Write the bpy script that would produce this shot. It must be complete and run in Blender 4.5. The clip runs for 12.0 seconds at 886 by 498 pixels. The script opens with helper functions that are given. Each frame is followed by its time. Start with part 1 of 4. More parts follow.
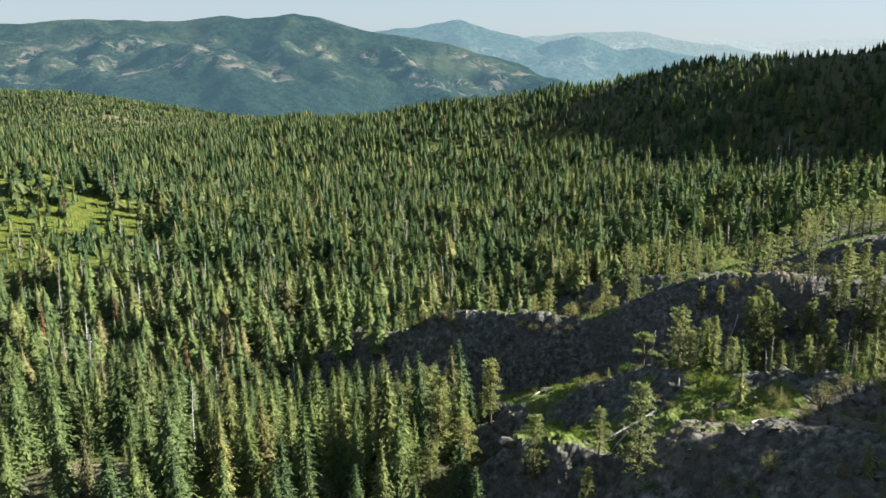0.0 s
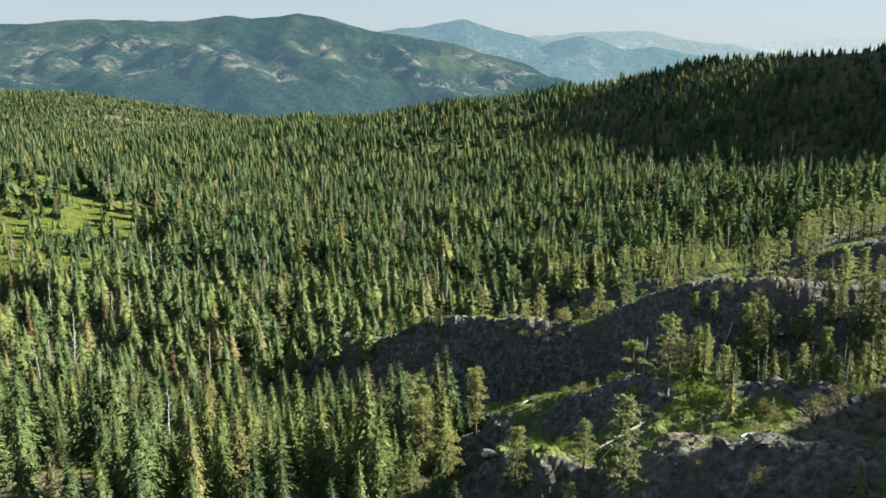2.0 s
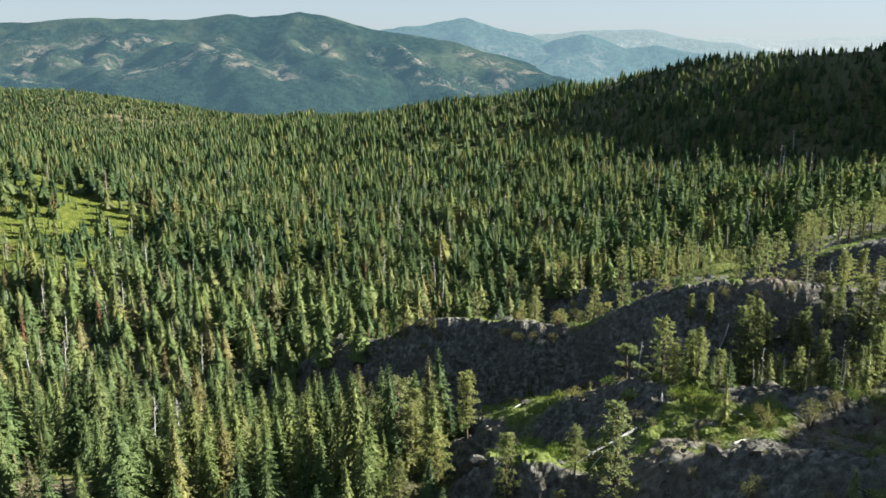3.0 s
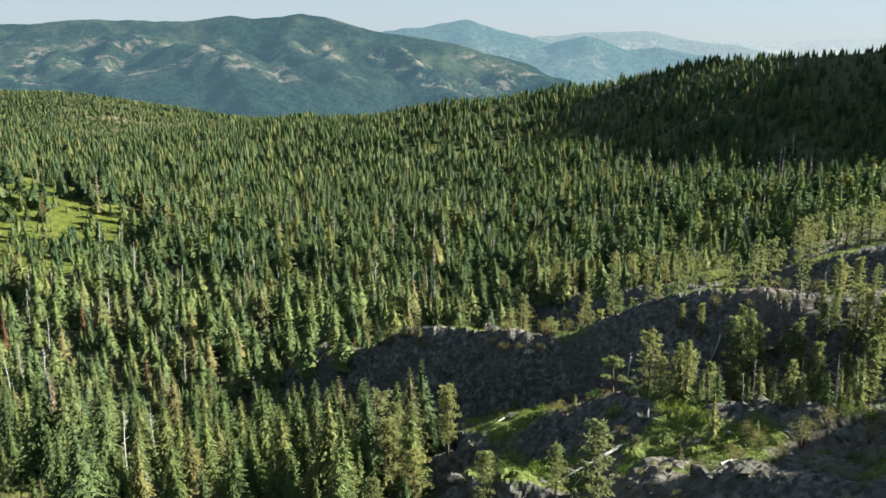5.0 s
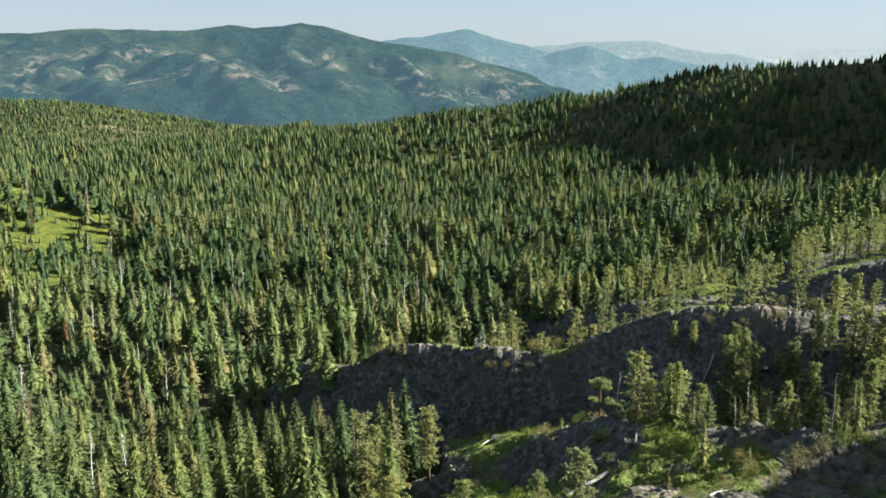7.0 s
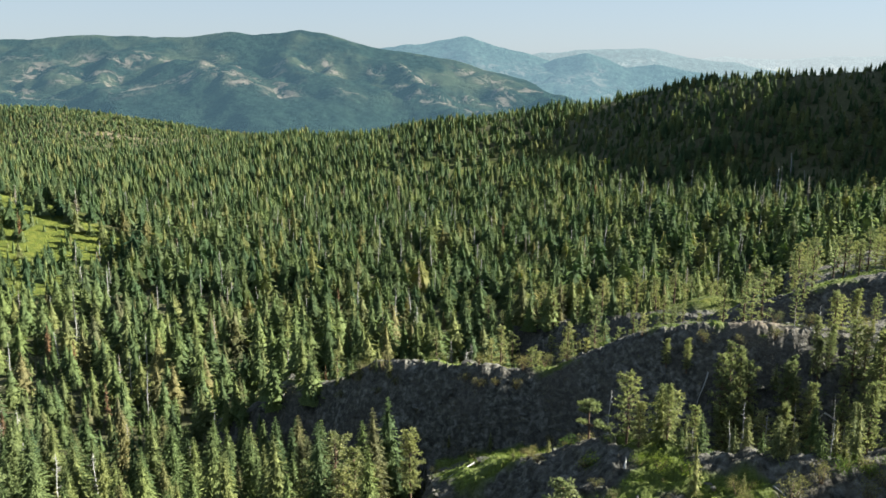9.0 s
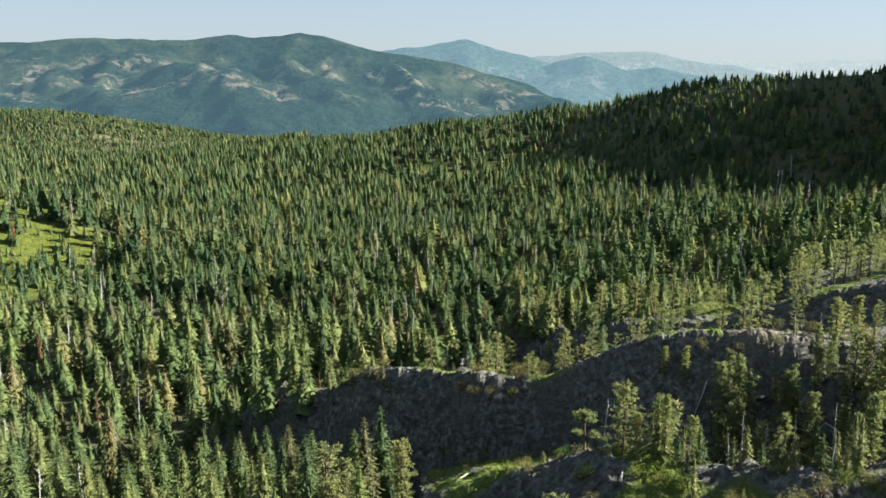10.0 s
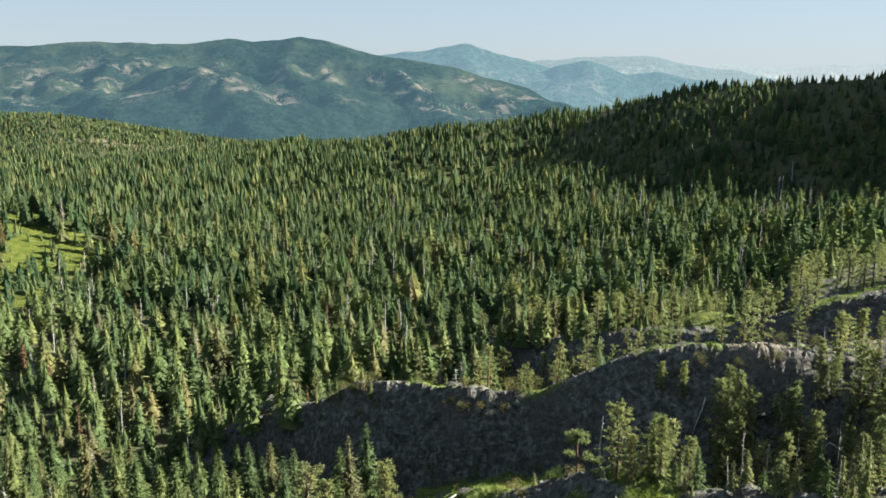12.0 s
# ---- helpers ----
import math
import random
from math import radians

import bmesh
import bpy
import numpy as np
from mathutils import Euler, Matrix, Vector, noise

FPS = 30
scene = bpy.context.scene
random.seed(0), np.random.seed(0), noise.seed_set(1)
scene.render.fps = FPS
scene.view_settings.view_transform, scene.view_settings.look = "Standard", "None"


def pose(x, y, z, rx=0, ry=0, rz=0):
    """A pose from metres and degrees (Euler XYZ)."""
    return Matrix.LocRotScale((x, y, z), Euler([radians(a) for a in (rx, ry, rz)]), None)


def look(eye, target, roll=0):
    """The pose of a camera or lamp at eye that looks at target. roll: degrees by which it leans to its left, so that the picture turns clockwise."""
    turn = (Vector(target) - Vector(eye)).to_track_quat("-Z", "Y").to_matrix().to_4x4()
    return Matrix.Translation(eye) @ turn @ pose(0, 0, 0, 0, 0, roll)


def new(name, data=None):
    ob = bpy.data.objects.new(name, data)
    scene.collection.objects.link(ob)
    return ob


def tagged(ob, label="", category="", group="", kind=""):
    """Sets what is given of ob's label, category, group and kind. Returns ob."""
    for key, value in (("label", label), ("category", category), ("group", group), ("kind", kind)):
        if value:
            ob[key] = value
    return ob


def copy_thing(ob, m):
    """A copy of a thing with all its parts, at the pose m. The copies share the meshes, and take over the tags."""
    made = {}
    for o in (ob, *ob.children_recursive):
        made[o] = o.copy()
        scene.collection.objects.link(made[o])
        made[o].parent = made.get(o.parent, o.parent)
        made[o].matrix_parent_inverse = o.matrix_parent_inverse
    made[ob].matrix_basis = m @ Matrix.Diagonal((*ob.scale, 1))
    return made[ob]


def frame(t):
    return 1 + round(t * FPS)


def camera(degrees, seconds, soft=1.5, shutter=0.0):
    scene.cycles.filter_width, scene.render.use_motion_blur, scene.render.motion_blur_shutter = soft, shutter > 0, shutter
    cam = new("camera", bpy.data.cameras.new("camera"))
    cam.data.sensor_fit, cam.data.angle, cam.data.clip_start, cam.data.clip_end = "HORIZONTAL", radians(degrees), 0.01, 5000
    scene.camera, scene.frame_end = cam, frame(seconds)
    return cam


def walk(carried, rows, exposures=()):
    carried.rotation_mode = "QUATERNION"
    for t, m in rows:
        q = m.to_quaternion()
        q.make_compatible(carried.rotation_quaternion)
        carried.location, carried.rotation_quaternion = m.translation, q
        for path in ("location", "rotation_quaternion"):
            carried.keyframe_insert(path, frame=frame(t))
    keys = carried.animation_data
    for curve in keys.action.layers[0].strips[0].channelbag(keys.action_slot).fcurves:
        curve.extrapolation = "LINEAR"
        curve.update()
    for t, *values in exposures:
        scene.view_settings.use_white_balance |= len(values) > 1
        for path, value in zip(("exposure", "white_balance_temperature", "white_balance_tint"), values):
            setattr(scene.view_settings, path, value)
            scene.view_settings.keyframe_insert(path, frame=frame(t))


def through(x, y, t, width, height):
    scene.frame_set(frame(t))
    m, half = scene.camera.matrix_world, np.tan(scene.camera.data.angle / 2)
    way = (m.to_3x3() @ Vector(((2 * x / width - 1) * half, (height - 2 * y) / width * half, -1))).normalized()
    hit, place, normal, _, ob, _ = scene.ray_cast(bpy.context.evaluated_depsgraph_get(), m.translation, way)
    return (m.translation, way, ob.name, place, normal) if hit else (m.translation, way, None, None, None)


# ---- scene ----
# ---- camera: a level glide ahead and to the right, high over the wooded valley ----
cam = camera(55.0, 12.0, soft=1.55)
# seconds, x, y, z, yaw, pitch, roll
ROWS = [
    (0, -0.07, 0.03, 115.09, -0.01, -13.68, -0.00),
    (0.5, 1.25, 1.50, 115.06, 0.13, -13.65, -0.03),
    (1, 2.60, 3.01, 115.03, 0.22, -13.65, -0.04),
    (1.5, 3.95, 4.56, 115.01, 0.30, -13.67, -0.03),
    (2, 5.31, 6.15, 114.99, 0.39, -13.70, -0.07),
    (2.5, 6.65, 7.78, 114.98, 0.47, -13.75, -0.08),
    (3, 7.98, 9.45, 114.98, 0.52, -13.79, -0.07),
    (5, 13.00, 16.47, 114.99, 0.67, -13.68, -0.05),
    (5.5, 14.15, 18.30, 114.99, 0.69, -13.49, -0.06),
    (6, 15.26, 20.16, 115.00, 0.72, -13.32, -0.07),
    (6.5, 16.32, 22.05, 115.01, 0.73, -13.16, -0.05),
    (7, 17.33, 23.95, 115.01, 0.72, -13.08, 0.01),
    (9, 20.89, 31.78, 115.01, 0.70, -12.62, 0.15),
    (9.5, 21.67, 33.77, 115.00, 0.69, -12.52, 0.18),
    (10, 22.42, 35.77, 114.98, 0.70, -12.43, 0.16),
    (10.5, 23.13, 37.77, 114.96, 0.71, -12.32, 0.17),
    (11, 23.82, 39.78, 114.93, 0.72, -12.24, 0.17),
    (11.5, 24.50, 41.79, 114.89, 0.72, -12.17, 0.21),
    (12, 25.16, 43.80, 114.85, 0.74, -12.16, 0.24),
]


def gaze(x, y, z, yaw, pitch, roll):
    eye = Vector((x, y, z))
    a, b = radians(yaw), radians(pitch)
    ahead = Vector((-math.sin(a) * math.cos(b), math.cos(a) * math.cos(b), math.sin(b)))
    return look(eye, eye + 10 * ahead, roll)


walk(cam, [(t, gaze(*row)) for t, *row in ROWS])

# ---- world, sun and exposure ----
SUN_AZ, SUN_EL = 76.0, 26.0  # degrees clockwise from +y, degrees above the horizon
world = bpy.data.worlds.new("world")
scene.world = world
world.use_nodes = True
wn = world.node_tree.nodes
sky = wn.new("ShaderNodeTexSky")
sky.sky_type, sky.sun_disc = "NISHITA", False
sky.sun_elevation, sky.sun_rotation = radians(SUN_EL), radians(SUN_AZ)
sky.altitude, sky.air_density, sky.dust_density, sky.ozone_density = 1800, 1.2, 1.0, 3.0
wn["Background"].inputs["Strength"].default_value = 0.081
clear = wn.new("ShaderNodeMix")
clear.data_type, clear.blend_type = "RGBA", "MULTIPLY"
clear.inputs[0].default_value, clear.inputs[7].default_value = 1.0, (0.78, 0.91, 1.05, 1)
pale = wn.new("ShaderNodeGamma")  # a milky summer sky: more even from horizon to zenith
pale.inputs["Gamma"].default_value = 0.28
world.node_tree.links.new(sky.outputs[0], pale.inputs["Color"])
world.node_tree.links.new(pale.outputs[0], clear.inputs[6])
world.node_tree.links.new(clear.outputs[2], wn["Background"].inputs["Color"])

sun_data = bpy.data.lights.new("sun", "SUN")
sun_data.energy, sun_data.angle, sun_data.color = 4.8, radians(0.53), (1.0, 0.945, 0.82)
sun_lamp = new("sun", sun_data)
sa, se = radians(SUN_AZ), radians(SUN_EL)
SUN_DIR = Vector((math.sin(sa) * math.cos(se), math.cos(sa) * math.cos(se), math.sin(se)))
sun_lamp.matrix_world = look(SUN_DIR * 900, (0, 0, 0))
scene.view_settings.exposure = 2.50

# ---- the lie of the land, as a height function ----
LATTICE = np.random.RandomState(11).rand(256, 256)


def value_noise(x, y, seed=0):
    x, y = np.asarray(x, float) + 37.3 * seed, np.asarray(y, float) + 91.7 * seed
    i, j = np.floor(x).astype(int), np.floor(y).astype(int)
    u, v = x - i, y - j
    u, v = u * u * (3 - 2 * u), v * v * (3 - 2 * v)
    a, b = LATTICE[i % 256, j % 256], LATTICE[(i + 1) % 256, j % 256]
    c, d = LATTICE[i % 256, (j + 1) % 256], LATTICE[(i + 1) % 256, (j + 1) % 256]
    return (a * (1 - u) + b * u) * (1 - v) + (c * (1 - u) + d * u) * v - 0.5


def fractal(x, y, size, octaves=3, seed=0):
    total, gain = 0.0, 1.0
    for k in range(octaves):
        total = total + gain * value_noise(x / size * 2**k, y / size * 2**k, seed + k)
        gain *= 0.5
    return total


def step(a, b, x):
    t = np.clip((x - a) / (b - a), 0, 1)
    return t * t * (3 - 2 * t)


def bump(x, y, cx, cy, rx, ry):
    return np.exp(-(((x - cx) / rx) ** 2) - ((y - cy) / ry) ** 2)


def ridge(x, y, crest, soft=2.0):
    """Height of a ridge along crest points (x, y, z, near slope, far slope); they run from left to right."""
    best, nearest = np.full(np.shape(x), -1e9), np.full(np.shape(x), 1e9)
    for (x0, y0, z0, n0, f0), (x1, y1, z1, n1, f1) in zip(crest, crest[1:]):
        dx, dy = x1 - x0, y1 - y0
        t = np.clip(((x - x0) * dx + (y - y0) * dy) / (dx * dx + dy * dy), 0, 1)
        ox, oy = x - x0 - t * dx, y - y0 - t * dy
        side = (dx * oy - dy * ox) / math.hypot(dx, dy)
        d = np.hypot(ox, oy)
        far = step(-1, 1, side / (0.25 * d + 1e-3))
        slope = (n0 + t * (n1 - n0)) * (1 - far) + (f0 + t * (f1 - f0)) * far
        z = z0 + t * (z1 - z0) - slope * (np.sqrt(d * d + soft * soft) - soft)
        best = np.where(d < nearest, z, best)
        nearest = np.minimum(nearest, d)
    return best


def blend_max(a, b, k=2.5):
    h = np.clip(0.5 + 0.5 * (a - b) / k, 0, 1)
    return b + (a - b) * h + k * h * (1 - h)


RIDGE_MAIN = [(-47, 286, 3, 1.0, 0.7), (-31, 282, 16, 1.9, 0.6), (-12, 273, 20.4, 1.9, 0.6), (-2, 266, 29, 1.9, 0.55), (28, 253, 33.4, 1.8, 0.55),
              (46, 249.5, 32.7, 1.8, 0.5), (60, 247, 40, 1.65, 0.45), (75, 243, 47.8, 1.6, 0.4), (97, 236, 50.6, 1.35, 0.35), (126, 231, 48.5, 0.6, 0.3), (170, 240, 50, 0.5, 0.3)]
RIDGE_BENCH = [(9, 199, 20, 1.5, 1.3), (16, 199, 24, 0.6, 0.35), (33, 201, 31, 0.45, 0.5), (45, 197, 36.5, 0.4, 0.7), (57, 192, 40, 0.3, 0.8), (70, 183, 41, 0.25, 0.8), (84, 176, 44.5, 0.5, 0.7),
               (106, 174, 46, 0.6, 0.6), (150, 178, 52, 0.5, 0.5)]
RIDGE_KNOLL = [(11, 172, 26, 2.4, 1.3), (15, 171, 30, 2.4, 0.35), (25, 166.5, 32, 2.0, 0.3)]
RIDGE_NEAR = [(34, 150, 30, 1.6, 1.2), (42, 151, 35, 1.2, 0.4), (52, 153, 40, 1.1, 0.3), (62, 147, 46, 0.9, 0.3), (76, 134, 49.5, 0.6, 0.3), (115, 128, 56, 0.3, 0.3), (170, 120, 62, 0.3, 0.3)]
RIDGE_RIGHT = [(112, 322, 27, 1.0, 0.3), (138, 305, 41, 1.4, 0.3), (165, 302, 48, 1.5, 0.3), (240, 304, 58, 1.2, 0.25)]
# the last two points rise out of view, added to shade the seen slope
RIDGE_HILL = [(-150, 1420, -20, 0.1, 0.3), (-40, 1290, 13, 0.14, 0.3), (95, 1225, 36, 0.18, 0.3), (218, 1184, 55, 0.28, 0.3), (312, 1058, 88, 0.5, 0.4), (352, 890, 99, 0.62, 0.5),
              (430, 848, 106, 0.62, 0.5), (500, 855, 125, 0.7, 0.5), (660, 870, 232, 0.8, 0.6), (900, 930, 320, 0.8, 0.6)]
# unseen ridge, added right of the view to cast shade on the outcrops
RIDGE_SHADE_NEAR = [(256, 95, 150, 2.2, 2.2), (258, 152, 149, 2.2, 2.2), (260, 200, 143, 2.4, 2.4), (261, 212, 131, 2.4, 2.4), (263, 225, 98, 2.4, 2.4), (268, 243, 72, 2.0, 2.0), (278, 285, 58, 1.5, 1.5)]
# unseen mountain, added out of view; its heights set the hill's shadow edge
RIDGE_SHADE_FAR = [(545, 648, 100, 2.0, 2.0), (560, 680, 148, 2.0, 2.0), (610, 806, 203, 2.0, 2.0), (640, 866, 238, 2.0, 2.0), (662, 915, 257, 2.0, 2.0), (692, 980, 279, 2.1, 2.1),
              (742, 1080, 308, 2.2, 2.2), (802, 1236, 372, 2.2, 2.2), (815, 1280, 296, 2.2, 2.2)]
RIDGE_LEFT = [(-1500, 1480, 50, 0.2, 0.3), (-900, 1490, 38, 0.22, 0.3), (-660, 1500, 27, 0.22, 0.3), (-500, 1560, 4, 0.18, 0.3), (-380, 1620, -22, 0.12, 0.3)]


def outcrop_height(x, y):
    top = ridge(x, y, RIDGE_MAIN)
    for crest in (RIDGE_BENCH, RIDGE_KNOLL, RIDGE_NEAR, RIDGE_RIGHT, RIDGE_SHADE_NEAR):
        top = blend_max(top, ridge(x, y, crest))
    return top


def valley_height(x, y):
    z = -13 + 0.11 * np.maximum(x - 30, 0) * (1 - step(700, 1100, y)) + 16 * (1 - step(150, 400, y)) * step(120, -40, x)
    z = z + 44 * bump(x, y, -315, 575, 85, 90) + 10 * bump(x, y, -200, 455, 60, 50) + 22 * bump(x, y, -78, 166, 60, 46) + 27 * bump(x, y, 122, 352, 36, 22) + 12 * bump(x, y, -215, 578, 50, 42) + 17 * bump(x, y, 165, 875, 60, 95) + 13 * bump(x, y, 4, 192, 26, 42)
    z = z + 6 * bump(x, y, 60, 960, 160, 110) + 3.5 * fractal(x, y, 70, 2, 5) - 6 * step(600, 900, y)
    z = blend_max(z, ridge(x, y, RIDGE_HILL, 25), 14)
    z = blend_max(z, ridge(x, y, RIDGE_LEFT, 40), 14)
    z = blend_max(z, ridge(x, y, RIDGE_SHADE_FAR, 12), 14)
    return z - 235 * step(1500, 2400, y)


def rockiness(x, y):
    return step(-1.5, 2.5, outcrop_height(x, y) - valley_height(x, y))


def blocks(x, y, size, seed):
    """Broken bedrock: each block has a height and a tilt of its own; gives the height and the gap to the next block."""
    u, v = x / size, y / size
    i, j = np.floor(u).astype(int), np.floor(v).astype(int)
    first, second, lift = np.full(np.shape(u), 9.0), np.full(np.shape(u), 9.0), np.zeros(np.shape(u))
    for di in (-1, 0, 1):
        for dj in (-1, 0, 1):
            a, b = (i + di + 57 * seed) % 256, (j + dj + 31 * seed) % 256
            px, py = LATTICE[a, b], LATTICE[b, (a + 77) % 256]
            ox, oy = u - i - di - px, v - j - dj - py
            d = ox * ox + oy * oy
            h = LATTICE[(a + 13) % 256, (b + 29) % 256] - 0.5 + 0.6 * (px - 0.5) * ox + 0.6 * (py - 0.5) * oy
            closer = d < first
            second = np.where(closer, first, np.minimum(second, d))
            lift = np.where(closer, h, lift)
            first = np.where(closer, d, first)
    return lift, np.sqrt(second) - np.sqrt(first)


def rock_relief(x, y):
    wx, wy = x + 5 * fractal(x, y, 14, 2, 17), y + 5 * fractal(x, y, 14, 2, 19)
    big, gap = blocks(wx + 0.35 * wy, wy * 1.4, 8.5, 1)
    small, crack = blocks(wx, wy * 1.3, 3.3, 2)
    crag = 0.5 - np.abs(fractal(x + 0.5 * y, y, 17, 3, 21))
    dome = 1 - 0.8 * np.maximum(bump(x, y, 82, 238, 34, 15), np.maximum(np.maximum(bump(x, y, -6, 270, 16, 13), bump(x, y, 155, 304, 50, 22)), 0.85 * step(172, 158, y) * step(30, 40, x)))
    return dome * (3.0 * (crag - 0.28) + 0.9 * big * step(0.0, 0.22, gap)) + 1.0 * dome * small - 0.5 * (1 - step(0.02, 0.2, crack)) + 1.6 * (0.3 + 0.7 * dome) * fractal(x, y, 9, 3, 31)


def land(x, y):
    x, y = np.asarray(x, float), np.asarray(y, float)
    low, top = valley_height(x, y), outcrop_height(x, y)
    mask = step(-1.5, 2.5, top - low)
    return blend_max(top, low, 3.0) + mask * rock_relief(x, y) * 1.15 + (1 - mask) * 0.8 * fractal(x, y, 6, 2, 9)


def meadow_cover(x, y):
    """How far open grass and low brush stand in for trees, 0 to 1."""
    ragged = 1.6 * fractal(x, y, 38, 3, 61)
    open_ = 1.2 * bump(x, y, -275, 565, 60, 62) + 0.7 * bump(x, y, -215, 505, 40, 40) + 1.4 * bump(x, y, -200, 550, 28, 26) + 1.4 * bump(x, y, -210, 466, 42, 24) + 0.7 * bump(x, y, -240, 510, 35, 30)
    open_ = open_ + 1.5 * bump(x, y, 126, 350, 26, 20) + 0.55 * bump(x, y, 50, 985, 120, 55) + 0.55 * bump(x, y, 10, 780, 60, 22)
    open_ = open_ + 0.5 * bump(x, y, -640, 1470, 330, 40) + 1.0 * bump(x, y, -520, 1380, 70, 32) + 1.1 * bump(x, y, -74, 170, 22, 13)
    open_ = open_ + 0.7 * bump(x, y, 230, 370, 70, 30) + 0.6 * bump(x, y, -60, 655, 30, 14)
    return step(0.35, 0.95, open_ + 0.62 * ragged)

# ---- materials ----
class Mat:
    """A small wrapper for building node materials."""

    def __init__(self, name):
        self.m = bpy.data.materials.new(name)
        self.m.use_nodes = True
        self.t = self.m.node_tree
        self.bsdf = self.t.nodes["Principled BSDF"]
        self.out = self.t.nodes["Material Output"]

    def n(self, kind, **values):
        node = self.t.nodes.new("ShaderNode" + kind)
        for key, v in values.items():
            node.inputs[key].default_value = v
        return node

    def link(self, a, b):
        self.t.links.new(a, b)

    def noise(self, scale, detail=4.0, rough=0.55, warp=0.0, vec=None):
        node = self.n("TexNoise", Scale=scale, Detail=detail, Roughness=rough, Distortion=warp)
        if vec is not None:
            self.link(vec, node.inputs["Vector"])
        return node.outputs["Fac"]

    def ramp(self, fac, stops):
        node = self.t.nodes.new("ShaderNodeValToRGB")
        for k, (pos, col) in enumerate(stops):
            e = node.color_ramp.elements[k] if k < 2 else node.color_ramp.elements.new(pos)
            e.position, e.color = pos, (*col, 1)
        self.link(fac, node.inputs[0])
        return node.outputs["Color"]

    def mix(self, fac, a, b, blend="MIX"):
        node = self.t.nodes.new("ShaderNodeMix")
        node.data_type, node.blend_type = "RGBA", blend
        for sock, v in ((node.inputs[0], fac), (node.inputs[6], a), (node.inputs[7], b)):
            if isinstance(v, (int, float)):
                sock.default_value = v
            elif isinstance(v, tuple):
                sock.default_value = (*v, 1)
            else:
                self.link(v, sock)
        return node.outputs[2]

    def math(self, op, a, b=0.0):
        node = self.t.nodes.new("ShaderNodeMath")
        node.operation = op
        for sock, v in zip(node.inputs, (a, b)):
            if isinstance(v, (int, float)):
                sock.default_value = v
            else:
                self.link(v, sock)
        return node.outputs[0]

    def attr(self, name):
        node = self.t.nodes.new("ShaderNodeAttribute")
        node.attribute_name = name
        return node.outputs["Fac"]

    def bump(self, height, strength, distance):
        node = self.n("Bump", Strength=strength, Distance=distance)
        self.link(height, node.inputs["Height"])
        self.link(node.outputs[0], self.bsdf.inputs["Normal"])

    def position(self):
        return self.t.nodes.new("ShaderNodeNewGeometry").outputs["Position"]

    def finish(self, colour, rough, specular=0.3):
        self.link(colour, self.bsdf.inputs["Base Color"]) if not isinstance(colour, tuple) else setattr(self.bsdf.inputs["Base Color"], "default_value", (*colour, 1))
        self.bsdf.inputs["Roughness"].default_value = rough
        self.bsdf.inputs["Specular IOR Level"].default_value = specular
        return self.m


def foliage(name, stops, through=0.3, grain=0.35, glow=(1.25, 1.25, 0.95)):
    """Needles or leaves: colour by tree, then by branch, with some light passing through."""
    a = Mat(name)
    info = a.t.nodes.new("ShaderNodeObjectInfo").outputs["Random"]
    tint = a.math("FRACT", a.math("ADD", info, a.attr("tint")))
    geo = a.t.nodes.new("ShaderNodeNewGeometry")
    colour = a.ramp(tint, stops)
    spot = a.noise(grain, 3.0, vec=geo.outputs["Position"])
    colour = a.mix(a.math("MULTIPLY", spot, 0.5), colour, tuple(0.55 * c for c in stops[0][1]))
    sprig = a.noise(2.6, 3.0, 0.7, vec=geo.outputs["Position"])
    colour = a.mix(1.0, colour, a.ramp(sprig, [(0.30, (0.42, 0.46, 0.48)), (0.52, (1.0, 1.0, 1.0)), (0.72, (1.55, 1.50, 1.40))]), "MULTIPLY")
    a.bump(sprig, 0.7, 0.35)
    wide = a.ramp(a.noise(0.035, 3.0, 0.6, vec=geo.outputs["Position"]), [(0.34, (0.68, 0.76, 0.82)), (0.66, (1.24, 1.18, 1.02))])
    colour = a.mix(1.0, colour, wide, "MULTIPLY")
    shade = a.ramp(geo.outputs["Random Per Island"], [(0.0, (0.88, 0.89, 0.90)), (1.0, (1.11, 1.10, 1.05))])
    colour = a.mix(1.0, colour, shade, "MULTIPLY")
    a.finish(colour, 0.75, 0.1)
    trans = a.n("BsdfTranslucent")
    a.link(a.mix(1.0, colour, glow, "MULTIPLY"), trans.inputs["Color"])
    both = a.n("MixShader", Fac=through)
    a.link(a.bsdf.outputs[0], both.inputs[1])
    a.link(trans.outputs[0], both.inputs[2])
    a.link(both.outputs[0], a.out.inputs["Surface"])
    return a.m


FIR = foliage("fir_needles", [(0.0, (0.078, 0.116, 0.057)), (0.3, (0.111, 0.156, 0.064)), (0.6, (0.148, 0.186, 0.077)), (0.86, (0.178, 0.196, 0.083)), (0.95, (0.186, 0.171, 0.087)), (1.0, (0.162, 0.152, 0.090))], 0.42)
PINE = foliage("pine_needles", [(0.0, (0.148, 0.171, 0.085)), (0.5, (0.193, 0.213, 0.105)), (1.0, (0.237, 0.243, 0.123))], 0.45, 0.35, (1.2, 1.25, 0.9))
